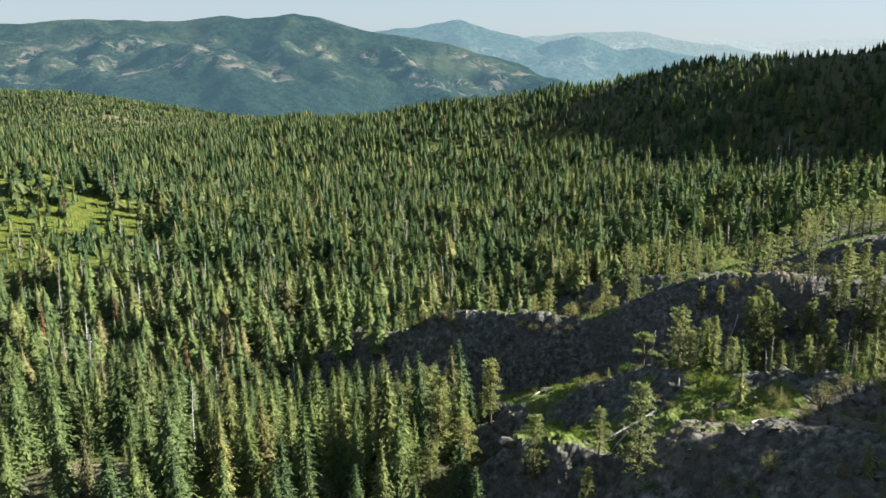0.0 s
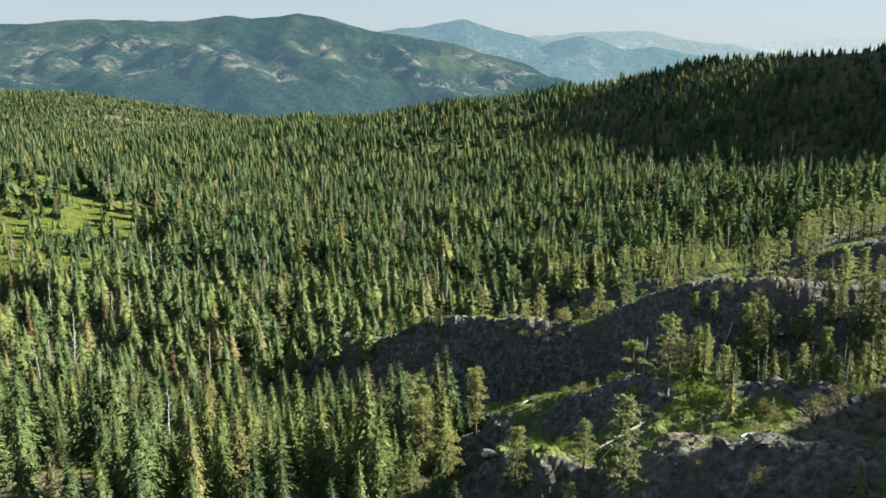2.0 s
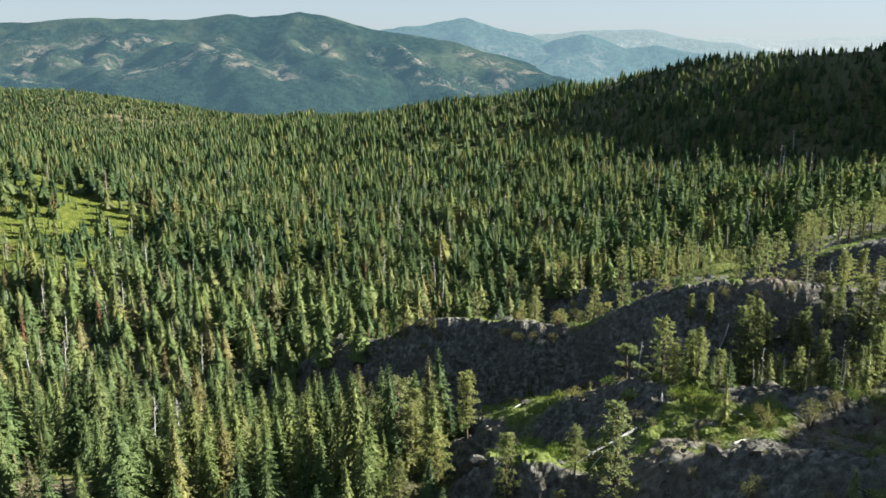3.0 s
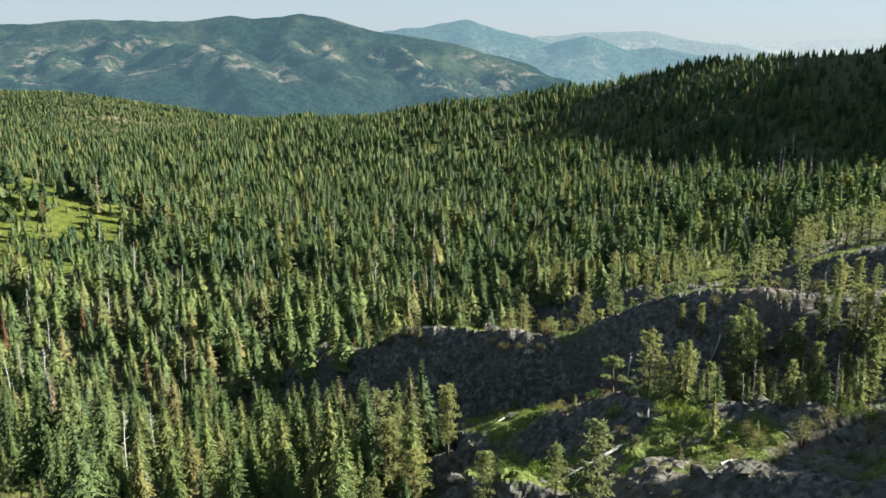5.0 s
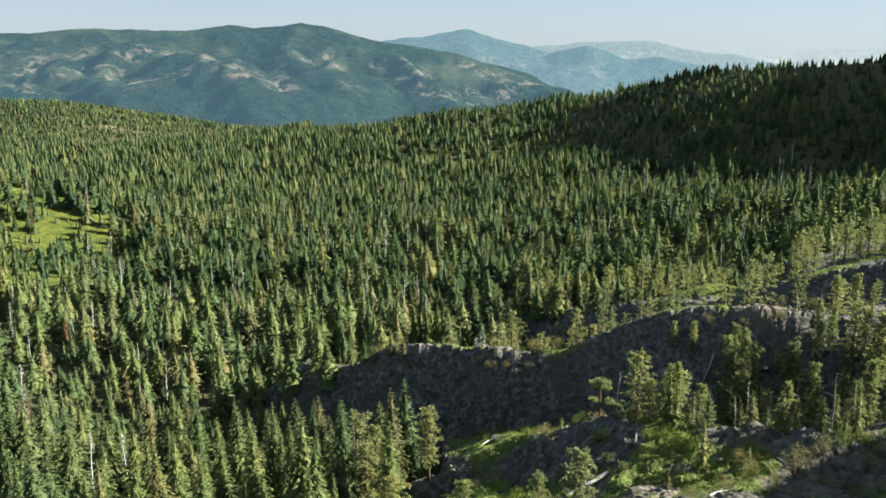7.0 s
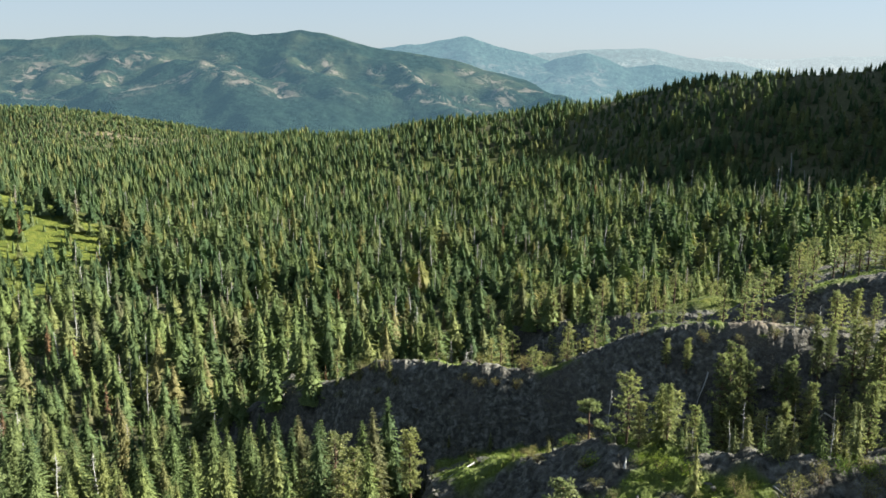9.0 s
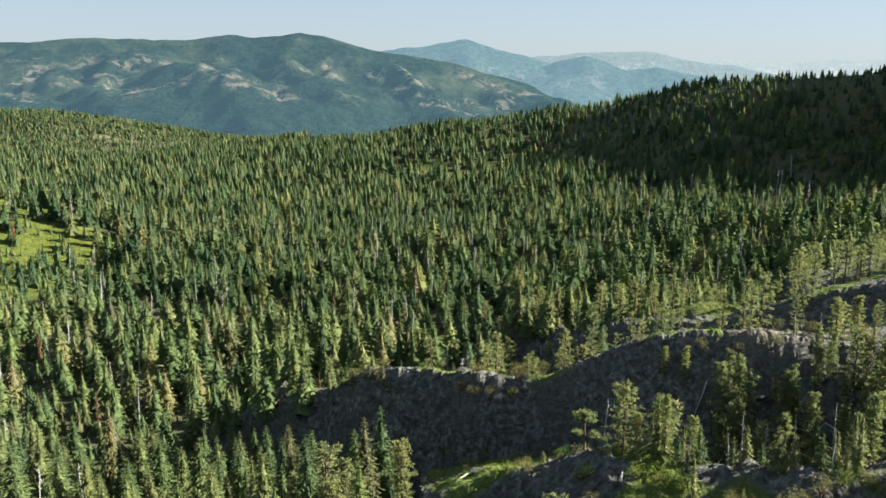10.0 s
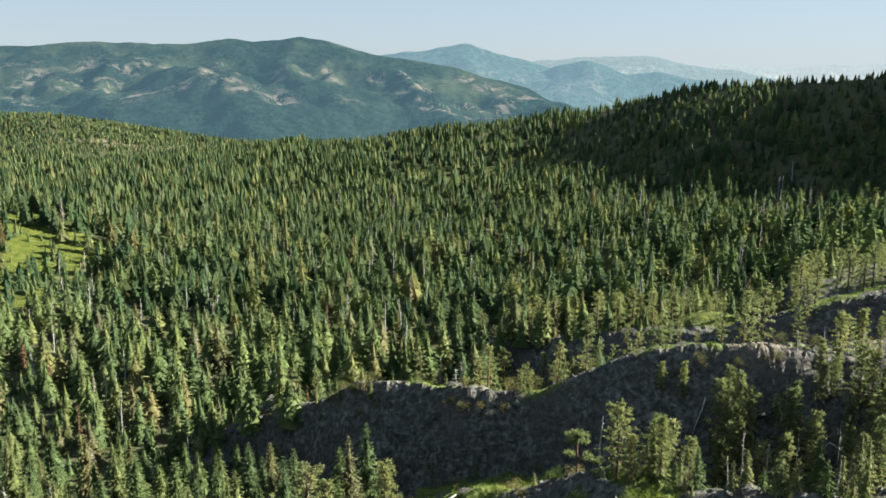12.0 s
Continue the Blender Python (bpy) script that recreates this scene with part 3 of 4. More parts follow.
def pine_tree(rng, branches, clumps, cards_each, bottom=0.28, spread=0.2, flat_top=0.5, gap=0.15):
    """An open-crowned pine one unit high: trunk with limbs, and tufts of needles gathered into clumps."""
    bend = 0.03 * (rng.rand(2) - 0.5)
    zz = np.array([-0.05, 0.02, 0.25, 0.5, 0.75, 0.96])
    line = np.stack([bend[0] * np.sin(zz * 4), bend[1] * np.sin(zz * 3), zz], 1)
    wood = [tube(line, 0.018 * np.array([1.4, 1.1, 0.9, 0.68, 0.42, 0.1]), 7)]
    leaf = []
    for k in range(branches):
        z = bottom + (0.97 - bottom) * ((k + rng.rand()) / branches) ** 0.9
        if rng.rand() < gap and z < 0.85:
            continue
        az = k * 2.4 + rng.rand() * 0.9
        shape = (1 - ((z - bottom) / (1 - bottom)) ** (1.4 + 1.6 * flat_top)) ** 0.75
        reach = spread * (0.35 + 0.65 * shape) * (0.55 + 0.55 * rng.rand()) * (0.75 + 0.25 * min(1, (z - bottom) * 6))
        foot = np.array([np.interp(z, zz, line[:, 0]), np.interp(z, zz, line[:, 1]), z])
        way = unit(np.array([np.cos(az), np.sin(az), -0.05 + 0.5 * (z - 0.45)]))
        mid = foot + way * reach * 0.55 - np.array([0, 0, 0.008])
        tip = foot + way * reach + np.array([0, 0, 0.02])
        wood.append(tube([foot, mid, tip], [0.0055, 0.0035, 0.001], 3))
        for c in range(clumps):
            frac = 0.26 + 0.78 * (c + rng.rand()) / clumps
            at = foot + (tip - foot) * frac + (rng.rand(3) - 0.5) * [0.05, 0.05, 0.03]
            n = cards_each
            away = unit(rng.randn(n, 3) * [1, 1, 0.6] + [0, 0, 0.25])
            blob = 0.037 * (0.7 + 0.6 * rng.rand())
            centre = at + away * blob * (0.25 + 0.75 * rng.rand(n, 1))
            side = unit(np.cross(away, rng.randn(n, 3)))
            size = 0.031 * (12.0 / n) ** 0.45 * (0.6 + 0.8 * rng.rand(n))
            leaf.append(cards(centre, away, side, size, 0.55 * size, -0.1 * size, rng))
    return joined(wood), joined(leaf)


def dead_tree(rng, branches, reach=0.12, broken=0.85, lean=0.02):
    """A bare snag one unit high: pale trunk with stubs and thin broken limbs."""
    zz = np.array([-0.05, 0.05, 0.3, 0.6, broken, 1.0])
    line = np.stack([lean * zz + 0.008 * np.sin(zz * 9), 0.012 * np.sin(zz * 6), zz], 1)
    wood = [tube(line, 0.014 * np.array([1.5, 1.2, 0.95, 0.6, 0.32, 0.05]), 6)]
    for k in range(branches):
        z = 0.18 + 0.78 * rng.rand() ** 0.8
        az = rng.rand() * 6.28
        foot = np.array([np.interp(z, zz, line[:, 0]), np.interp(z, zz, line[:, 1]), z])
        length = reach * (1.15 - z) * (0.4 + 0.8 * rng.rand())
        way = np.array([np.cos(az), np.sin(az), -0.25 + 0.5 * rng.rand()])
        tip = foot + way * length
        wood.append(tube([foot, foot + way * length * 0.5 + [0, 0, 0.006], tip + [0, 0, 0.35 * length]], [0.0042, 0.0028, 0.0008], 3))
        if rng.rand() < 0.6:
            twig = foot + way * length * 0.55
            wood.append(tube([twig, twig + 0.45 * length * unit(way + (rng.rand(3) - 0.5) * 1.8)], [0.0022, 0.0006], 3))
    return joined(wood)


def shrub_shape(rng, n, height=1.0):
    """A round shrub one unit wide: stems and a broken dome of leaf sprays."""
    leaf, wood = [], []
    lobes = [(np.array([np.cos(a) * r, np.sin(a) * r, h]), s) for a, r, h, s in zip(rng.rand(7) * 6.28, 0.12 + 0.2 * rng.rand(7), height * (0.3 + 0.45 * rng.rand(7)), 0.18 + 0.14 * rng.rand(7))]
    for at, size in lobes:
        m = n // 7
        away = unit(rng.randn(m, 3) + [0, 0, 0.3])
        centre = at + away * size * (0.55 + 0.5 * rng.rand(m, 1))
        centre[:, 2] = np.maximum(centre[:, 2], 0.02)
        leaf.append(cards(centre, unit(away + 0.7 * rng.randn(m, 3)), unit(np.cross(away, rng.randn(m, 3))), 0.046 * (0.6 + 0.8 * rng.rand(m)), 0.030 * (0.6 + 0.8 * rng.rand(m)), -0.01 * np.ones(m), rng))
        wood.append(tube([(0, 0, -0.1), at * [0.5, 0.5, 0.5], at], [0.02, 0.014, 0.004], 3))
    return joined(wood), joined(leaf)


# ---- trees: things ----
def part(name, shape, material, parent, label=""):
    ob = new(name, mesh_from(name, shape[0], shape[1], [material], smooth=True))
    ob.parent = parent
    return tagged(ob, label)


def thing(name, label, category, group, parts_):
    root = new(name)
    tagged(root, label, category, group)
    for pname, shape, material, plabel in parts_:
        part(pname, shape, material, root, plabel)
    return root


def spots(spacing, x0, x1, y0, y1, seed, jitter=0.85):
    rng = np.random.RandomState(seed)
    gx, gy = np.meshgrid(np.arange(x0, x1, spacing), np.arange(y0, y1, spacing))
    n = gx.size
    x = gx.ravel() + (rng.rand(n) - 0.5) * spacing * jitter * 1.3
    y = gy.ravel() + (rng.rand(n) - 0.5) * spacing * jitter * 1.3
    return x, y, rng.rand(n), rng.rand(n), rng.rand(n)


def in_sight(x, y, spare):
    """The wedge of country that the glide looks over."""
    return np.abs(x - 12) < 0.55 * y + spare


def stand(x, y, pick):
    """Which spots carry a forest tree, and how tall it grows."""
    rock, open_ = rockiness(x, y), meadow_cover(x, y)
    thick = 0.92 + 0.7 * fractal(x, y, 45, 3, 91)
    keep = (pick < thick * (1 - 0.45 * open_) * (1 - 0.98 * rock * np.maximum(step(13, 20, land(x, y)), np.maximum(step(198, 208, y) * step(-30, -15, x) * (1 - 0.8 * step(285, 320, y)), step(4, 12, x) * step(300, 262, y))))) & in_sight(x, y, 20) & (bump(x, y, -75, 163, 15, 10) < 0.5) & (bump(x, y, 0, 201, 13, 10) < 0.45) & ~((x > 6) & (x < 82) & (y > 275) & (y < 372) & (pick > 0.3))
    tall = 20.5 + 11 * fractal(x, y, 75, 3, 93) - 7 * open_ - 3.5 * step(420, 900, y)
    tall = tall * (1 - 0.42 * step(1180, 1330, y) * step(-240, -340, x)) * (1 - 0.28 * step(740, 860, y) * step(120, 200, x))
    return keep, tall


def scatter(protos, x, y, z, height, width, turn, tint):
    """Copies of prototype trees (vertices, triangles, slots) laid out and joined into arrays."""
    which = (np.arange(len(x)) * 7 + (tint * 97).astype(int)) % len(protos)
    verts, tris, slots, tints, base = [], [], [], [], 0
    for p, (v, t, s) in enumerate(protos):
        k = np.flatnonzero(which == p)
        if not len(k):
            continue
        c, sn = np.cos(turn[k])[:, None], np.sin(turn[k])[:, None]
        wx = (v[None, :, 0] * c - v[None, :, 1] * sn) * (height * width)[k, None] + x[k, None]
        wy = (v[None, :, 0] * sn + v[None, :, 1] * c) * (height * width)[k, None] + y[k, None]
        wz = v[None, :, 2] * height[k, None] + z[k, None]
        verts.append(np.stack([wx, wy, wz], 2).reshape(-1, 3))
        tris.append((t[None] + (np.arange(len(k)) * len(v))[:, None, None] + base).reshape(-1, 3))
        slots.append(np.tile(s, len(k)))
        tints.append(np.repeat(tint[k], len(v)))
        base += len(v) * len(k)
    return np.concatenate(verts), np.concatenate(tris), np.concatenate(slots), np.concatenate(tints)


def fir_proto(seed, tiers, sides, spread, bottom, whorls, per, clumps=1, taper=0.78):
    """A joined forest fir: inner skirts, drooping boughs over them, and a bit of trunk."""
    rng = np.random.RandomState(seed)
    crown = joined([inner_skirts(rng, tiers, sides, 0.76 * spread, bottom, 0.5, taper), fir_crown(rng, whorls, per, clumps, spread, bottom, 0.38, False, 0.7, taper)])
    wood = tube([(0, 0, -0.03), (0, 0, bottom + 0.1)], [0.016, 0.013], 3)
    v, t = joined([crown, wood])
    return v, t, np.r_[np.zeros(len(crown[1]), int), np.ones(len(wood[1]), int)]


def forest(name, label, protos, x, y, tall, seed, materials=None):
    rng = np.random.RandomState(seed)
    n = len(x)
    height = tall * (0.45 + 0.75 * rng.rand(n))
    v, t, s, tint = scatter(protos, x, y, land(x, y) - 0.3, height, 1.0 + 0.6 * rng.rand(n), rng.rand(n) * 6.28, rng.rand(n))
    ob = new(name, mesh_from(name, v, t, materials or [FIR, BARK], s, [("tint", tint)], not materials))
    return tagged(ob, label, "forest", kind="stuff")

# ---- the forest: single trees near the outcrops, then the mass of it ----
NEAR_EDGE, NEAR_MID, MID_FAR = 262.0, 440.0, 800.0

fir_kinds = []
for k, (whorls, per, spread, bottom) in enumerate([(26, 9, 0.225, 0.05), (28, 8, 0.195, 0.08), (25, 9, 0.245, 0.04), (27, 8, 0.205, 0.11), (26, 9, 0.230, 0.06)]):
    rng = np.random.RandomState(200 + k)
    fir_kinds.append(thing("fir_tree", "tall green fir tree with a narrow spire crown", "tree", "fir trees of the near forest",
                           [("trunk", straight_trunk(0.93, 0.014, 7), BARK, ""), ("crown", joined([fir_crown(rng, whorls, per, 6, spread, bottom, 0.34, False, 0.7, 0.92 + 0.06 * (k % 3)), inner_skirts(rng, 12, 9, 0.55 * spread, bottom)]), FIR, "")]))


set_already = set()


def set_out(kinds, x, y, height, width, turn, seed, sink=0.3):
    """Copies of the kinds at places; the first of each kind is the kind itself."""
    z = land(x, y) - sink
    for k in range(len(x)):
        c = (k * 5 + seed + k // 3) % len(kinds)
        m = pose(x[k], y[k], z[k], 0, 0, math.degrees(turn[k])) @ Matrix.Diagonal((height[k] * width[k], height[k] * width[k], height[k], 1))
        if kinds[c].name in set_already:
            ob = copy_thing(kinds[c], Matrix())
        else:
            set_already.add(kinds[c].name)
            ob = kinds[c]
        ob.matrix_basis = m


x, y, pick, grow, turn = spots(8.5, -240, 260, 118, NEAR_MID, 1)
keep, tall = stand(x, y, pick)
x, y, grow, turn, tall = (a[keep] for a in (x, y, grow, turn, tall))
near = y < NEAR_EDGE
x1, y1, g1, r1, t1 = (a[near][:300] for a in (x, y, grow, turn, tall))
set_out(fir_kinds, x1, y1, t1 * (0.5 + 0.75 * g1), 0.9 + 0.45 * r1, r1 * 40, 0)
rest = np.ones(len(x), bool)
rest[np.flatnonzero(near)[:300]] = False
band = rest & (y < NEAR_MID)
forest("forest", "dense green fir forest on the valley floor", [fir_proto(300 + k, 6, 6, 0.22 + 0.025 * (k % 3), 0.04 + 0.04 * (k % 2), 15, 7, 3, (0.95, 1.1, 0.85)[k % 3]) for k in range(6)], x[band], y[band], tall[band], 2)
x, y, pick, grow, turn = spots(8.2, -560, 500, NEAR_MID, MID_FAR, 5)
keep, tall = stand(x, y, pick)
x, y, tall = x[keep], y[keep], tall[keep]
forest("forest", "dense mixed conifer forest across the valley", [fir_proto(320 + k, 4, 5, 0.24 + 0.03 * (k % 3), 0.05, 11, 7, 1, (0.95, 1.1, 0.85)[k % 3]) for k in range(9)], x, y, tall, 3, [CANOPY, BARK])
x, y, pick, grow, turn = spots(8.8, -1000, 950, MID_FAR, 1750, 6)
keep, tall = stand(x, y, pick)
keep &= (y < np.interp(x, [-380, -300, -150, -40, 95, 218, 312, 352, 430, 500], [1640, 1560, 1460, 1340, 1275, 1230, 1120, 970, 940, 960])) | ((x < -300) & (y < 1600))
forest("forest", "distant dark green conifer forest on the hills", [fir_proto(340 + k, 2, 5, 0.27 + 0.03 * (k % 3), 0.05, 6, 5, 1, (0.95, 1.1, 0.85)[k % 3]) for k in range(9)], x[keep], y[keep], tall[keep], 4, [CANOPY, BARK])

# saplings under and between the tall firs
x, y, pick, grow, turn = spots(5.5, -200, 40, 130, 420, 8)
good = (pick < 0.5 * (1 - rockiness(x, y))) & in_sight(x, y, 10) & (bump(x, y, -75, 163, 15, 10) < 0.4)
more = spots(6.5, -380, -150, 400, 680, 9)
some = (more[2] < 0.5 * meadow_cover(more[0], more[1])) & in_sight(more[0], more[1], 20)
x, y, grow = np.r_[x[good], more[0][some]], np.r_[y[good], more[1][some]], np.r_[grow[good], more[3][some]]
forest("saplings", "young green firs filling the gaps between tall trees", [fir_proto(360 + k, 4, 5, 0.22, 0.02, 7, 5, 1, 0.7) for k in range(5)], x, y, 5.5 + 3 * grow, 7)
far = spots(5.6, -1000, -260, 1150, 1560, 14)
good = (far[2] < 0.7) & in_sight(far[0], far[1], 40) & (ridge(far[0], far[1], RIDGE_LEFT, 40) > valley_height(far[0], far[1]) - 3)
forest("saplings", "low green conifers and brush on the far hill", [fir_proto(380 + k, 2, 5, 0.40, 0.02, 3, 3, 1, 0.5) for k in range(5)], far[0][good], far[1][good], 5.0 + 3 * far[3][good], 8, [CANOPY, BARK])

# ---- the outcrops: pines, young trees, shrubs ----
def pine_kind(seed, label, group, **shape):
    wood, leaf = pine_tree(np.random.RandomState(seed), **shape)
    return thing("pine_tree", label, "tree", group, [("trunk", wood, BARK, ""), ("crown", leaf, PINE, "")])


def rows_of(rows):
    return (np.array(c, float) for c in zip(*rows))


def plant(kinds, rows, seed, width=1.0, sink=0.3):
    x, y, h = rows_of(rows)
    rng = np.random.RandomState(seed)
    set_out(kinds, x, y, h, width * (0.9 + 0.25 * rng.rand(len(x))), rng.rand(len(x)) * 6.28, seed, sink)


OLD = "old pines on the rock ledges"
old_pines = [pine_kind(400 + k, "old open-crowned pine with olive green needles on a rock ledge", OLD, branches=50, clumps=4, cards_each=16, bottom=b, spread=s, flat_top=f, gap=g)
             for k, (b, s, f, g) in enumerate([(0.22, 0.18, 0.6, 0.04), (0.12, 0.26, 0.7, 0.06), (0.08, 0.23, 0.35, 0.06), (0.14, 0.155, 0.25, 0.10), (0.05, 0.20, 0.1, 0.05)])]
plant(old_pines[:1], [(12, 199, 17.5)], 1)
plant(old_pines[1:3], [(-5, 206, 22), (-0.5, 203, 19), (3.8, 196, 17), (-9, 198, 18), (-1, 188, 19), (-14, 186, 18), (5, 182, 16), (38.3, 153, 19.5), (33, 165, 10.5), (55.7, 190, 15.5)], 2)
plant(old_pines[4:], [(19, 164, 15.5), (28.3, 152, 9), (-8.5, 176, 15), (-2.8, 172, 14), (57.5, 187, 10), (65, 196, 14)], 3)
plant(old_pines[3:4], [(74.7, 235.4, 7.9), (79.2, 233, 9.2), (81.8, 211, 19), (85, 213, 22), (88.5, 214, 18), (100, 217, 12), (102, 213, 16), (107.7, 226, 12.7), (112, 227, 9), (117, 213, 21), (122, 208, 18), (99, 181, 15), (111, 186, 19)], 4)

flag_wood = [tube([(0, 0, -0.05), (0.01, 0, 0.3), (-0.01, 0, 0.6), (0.0, 0, 0.9)], [0.03, 0.025, 0.02, 0.012], 7)]
flag_leaf = []
flag_rng = np.random.RandomState(77)
for bx, by, bz, size in [(0.0, 0, 0.93, 0.16), (-0.2, 0.05, 0.82, 0.15), (0.17, -0.05, 0.84, 0.15), (0.05, 0.15, 0.86, 0.14), (-0.02, -0.16, 0.8, 0.13), (0.3, 0, 0.5, 0.14), (0.45, 0.05, 0.47, 0.1), (-0.2, 0, 0.45, 0.13), (0.1, 0.2, 0.46, 0.11)]:
    flag_wood.append(tube([(0, 0, bz - 0.06), (bx * 0.6, by * 0.6, bz - 0.05), (bx, by, bz)], [0.012, 0.009, 0.004], 4))
    n = 150
    away = unit(flag_rng.randn(n, 3) * [1, 1, 0.5])
    flag_leaf.append(cards(np.array([bx, by, bz]) + away * size * [1, 1, 0.45] * flag_rng.rand(n, 1) ** 0.5, away, unit(np.cross(away, flag_rng.randn(n, 3))), 0.06 * np.ones(n), 0.035 * np.ones(n), -0.01 * np.ones(n), flag_rng))
flag_pine = thing("pine_tree", "small wind-clipped pine with flat layered crown on a knoll", "tree", OLD, [("trunk", joined(flag_wood), BARK, ""), ("crown", joined(flag_leaf), PINE, "")])
plant([flag_pine], [(49.5, 198, 10)], 5)

YOUNG = "young conifers on the ledges"
young_kinds = []
for k in range(4):
    rng = np.random.RandomState(430 + k)
    young_kinds.append(thing("young_conifer", "small bushy young conifer growing among rocks", "tree", YOUNG,
                             [("trunk", straight_trunk(0.9, 0.02, 5), BARK, ""), ("crown", joined([fir_crown(rng, 12, 9, 4, 0.22 + 0.025 * k, 0.03, core=False), skirts(rng, 8, 8, 0.09, 0.04)]), FIR if k % 2 else PINE, "")]))
plant(young_kinds, [(66.6, 184, 4), (69, 185, 8.5), (74, 181, 6.4), (76.7, 182, 7), (79, 180, 5), (82, 176, 4), (84, 178, 7), (88, 176, 7), (91, 177, 8), (93, 177, 6), (65.7, 187, 4.2), (59, 190, 5), (41.6, 201, 4.5), (38, 200, 2.6), (34, 199, 3),
                    (70, 128, 6.5), (46, 140, 4), (94, 175, 12), (81, 178, 9), (62, 189, 12), (105, 199, 13), (98, 224, 7)], 6)
plant(young_kinds, [(-32, 262, 8), (-19, 266, 6), (-15.5, 258, 6), (-33.7, 264, 9), (0.2, 247, 4), (-3.7, 246, 5), (4.5, 243, 5), (-41, 262, 11), (20, 243, 4), (-44, 274, 9), (31, 240, 5), (10, 232, 6), (-6, 265, 6), (-1, 263, 5), (3, 260, 6.5), (-10, 270, 7), (-14, 273, 6)], 7)
plant(young_kinds, [(-82, 163, 5), (-86, 165, 6), (-68, 160, 8), (-84, 168, 5), (-64, 170, 8), (-74, 176, 6), (-61, 165, 7), (-79, 160, 4.5), (-70, 171, 5)], 11, 0.85)
plant(young_kinds, [(x_, 340 + 9 * math.sin(x_), 13 + 5 * math.cos(3 * x_)) for x_ in (16, 23, 30, 36, 43, 49, 56, 62, 69)], 8, 0.9)


def shrub_kind(seed, label, material, n, height, group):
    wood, leaf = shrub_shape(np.random.RandomState(seed), n, height)
    return thing("shrub", label, "shrub", group, [("stem", wood, BARK, ""), ("foliage", leaf, material, "")])


LEDGE = "shrubs on the rock ledges"
olive_shrubs = [shrub_kind(450 + k, "rounded olive grey mountain shrub on broken rock", OLIVE, 560, 0.95, LEDGE) for k in range(3)]
green_shrubs = [shrub_kind(460 + k, "low bright green leafy shrub spreading over rock", BRUSH, 560, 0.42, LEDGE) for k in range(3)]
plant(olive_shrubs, [(71, 165, 5), (79, 165, 7), (58, 138, 5.2), (66.8, 130, 4), (73, 157, 3.4), (55, 154, 2.6), (71, 169, 4), (90, 162, 5), (70, 152, 3.2), (54.6, 139, 3), (86, 170, 5), (97, 168, 5), (38, 199, 4), (46, 252, 6), (52, 250, 5), (40, 250, 5), (28, 252, 4), (112, 243, 6), (105, 246, 5), (127, 243, 6), (-6, 270, 4), (2, 266, 4), (-3, 264, 3.5), (1, 262, 4), (-8, 267, 3.5), (28, 249, 3.5), (33, 248, 3), (24, 251, 4), (38, 247, 3.5), (-12, 268, 3), (5, 258, 3.5), (-1, 259, 3), (84, 236, 3.5), (92, 233, 3), (100, 232, 4), (70, 243, 3)], 9, 1.15, 0.1)
plant(green_shrubs, [(52.6, 142, 5), (45.6, 164, 5), (28.6, 150, 5), (57, 183, 5), (48, 188, 6), (60, 180, 6), (64, 178, 5), (30, 175, 6), (26, 181, 6), (33, 181, 5), (22, 186, 5), (90, 172, 6), (95, 171, 5), (99, 173, 5), (40, 176, 4), (20, 178, 5), (106, 220, 5), (110, 216, 5), (62, 251, 4)], 10, 1.0, 0.1)

# more of the same over the ledges, by chance
x, y, pick, grow, turn = spots(6.5, 8, 175, 124, 236, 41)
good = (pick < 0.55) & (rockiness(x, y) > 0.7) & in_sight(x, y, 10) & ((ridge(x, y, RIDGE_MAIN) < land(x, y) - 4) | (pick < 0.1))
x, y, grow, turn, pick = (a[good] for a in (x, y, grow, turn, pick))
low = grow < 0.5
set_out(green_shrubs, x[low], y[low], 1.2 + 2.0 * turn[low], 1.3 + 0.6 * turn[low], turn[low] * 50, 2, 0.1)
set_out(olive_shrubs, x[~low], y[~low], 1.2 + 2.6 * turn[~low], 1.1 + 0.5 * turn[~low], turn[~low] * 50, 1, 0.1)
x, y, pick, grow, turn = spots(8.0, 60, 190, 168, 232, 43)
good = (pick < 0.25) & (rockiness(x, y) > 0.5) & in_sight(x, y, 10)
set_out(young_kinds, x[good], y[good], 3 + 9 * grow[good] ** 2, 0.8 + 0.3 * turn[good], turn[good] * 50, 3)
far_pines = [pine_kind(480 + k, "slender pine with open olive green crown behind the rock ridge", "pines behind the rock ridge", branches=32, clumps=3, cards_each=9, bottom=b, spread=s, flat_top=f, gap=g)
             for k, (b, s, f, g) in enumerate([(0.14, 0.17, 0.3, 0.08), (0.08, 0.23, 0.4, 0.10), (0.06, 0.20, 0.1, 0.08)])]
x, y, pick, grow, turn = spots(8.5, -10, 330, 255, 440, 45)
good = (pick < 0.22 + 0.2 * step(300, 380, y)) & (rockiness(x, y) > 0.3) & in_sight(x, y, 10) & (y > 262 - 0.3 * (x - 20)) & (bump(x, y, 124, 345, 26, 30) < 0.5)
set_out(far_pines, x[good], y[good], 7 + 11 * grow[good], 0.9 + 0.3 * turn[good], turn[good] * 50, 1)
plant(far_pines, [(18, 345, 16), (36, 340, 17), (45, 360, 18), (52, 345, 16), (60, 352, 17), (69, 351, 14), (63, 374, 15), (75, 300, 9), (57, 335, 12), (41, 330, 13), (24, 335, 12), (82, 308, 9), (49, 318, 10), (33, 318, 12), (12, 330, 14), (90, 296, 8)], 12, 1.15)
plant(old_pines[3:], [(115, 222, 15), (122, 220, 16), (128, 212, 17), (118, 240, 12), (126, 246, 12), (134, 240, 13)], 13)
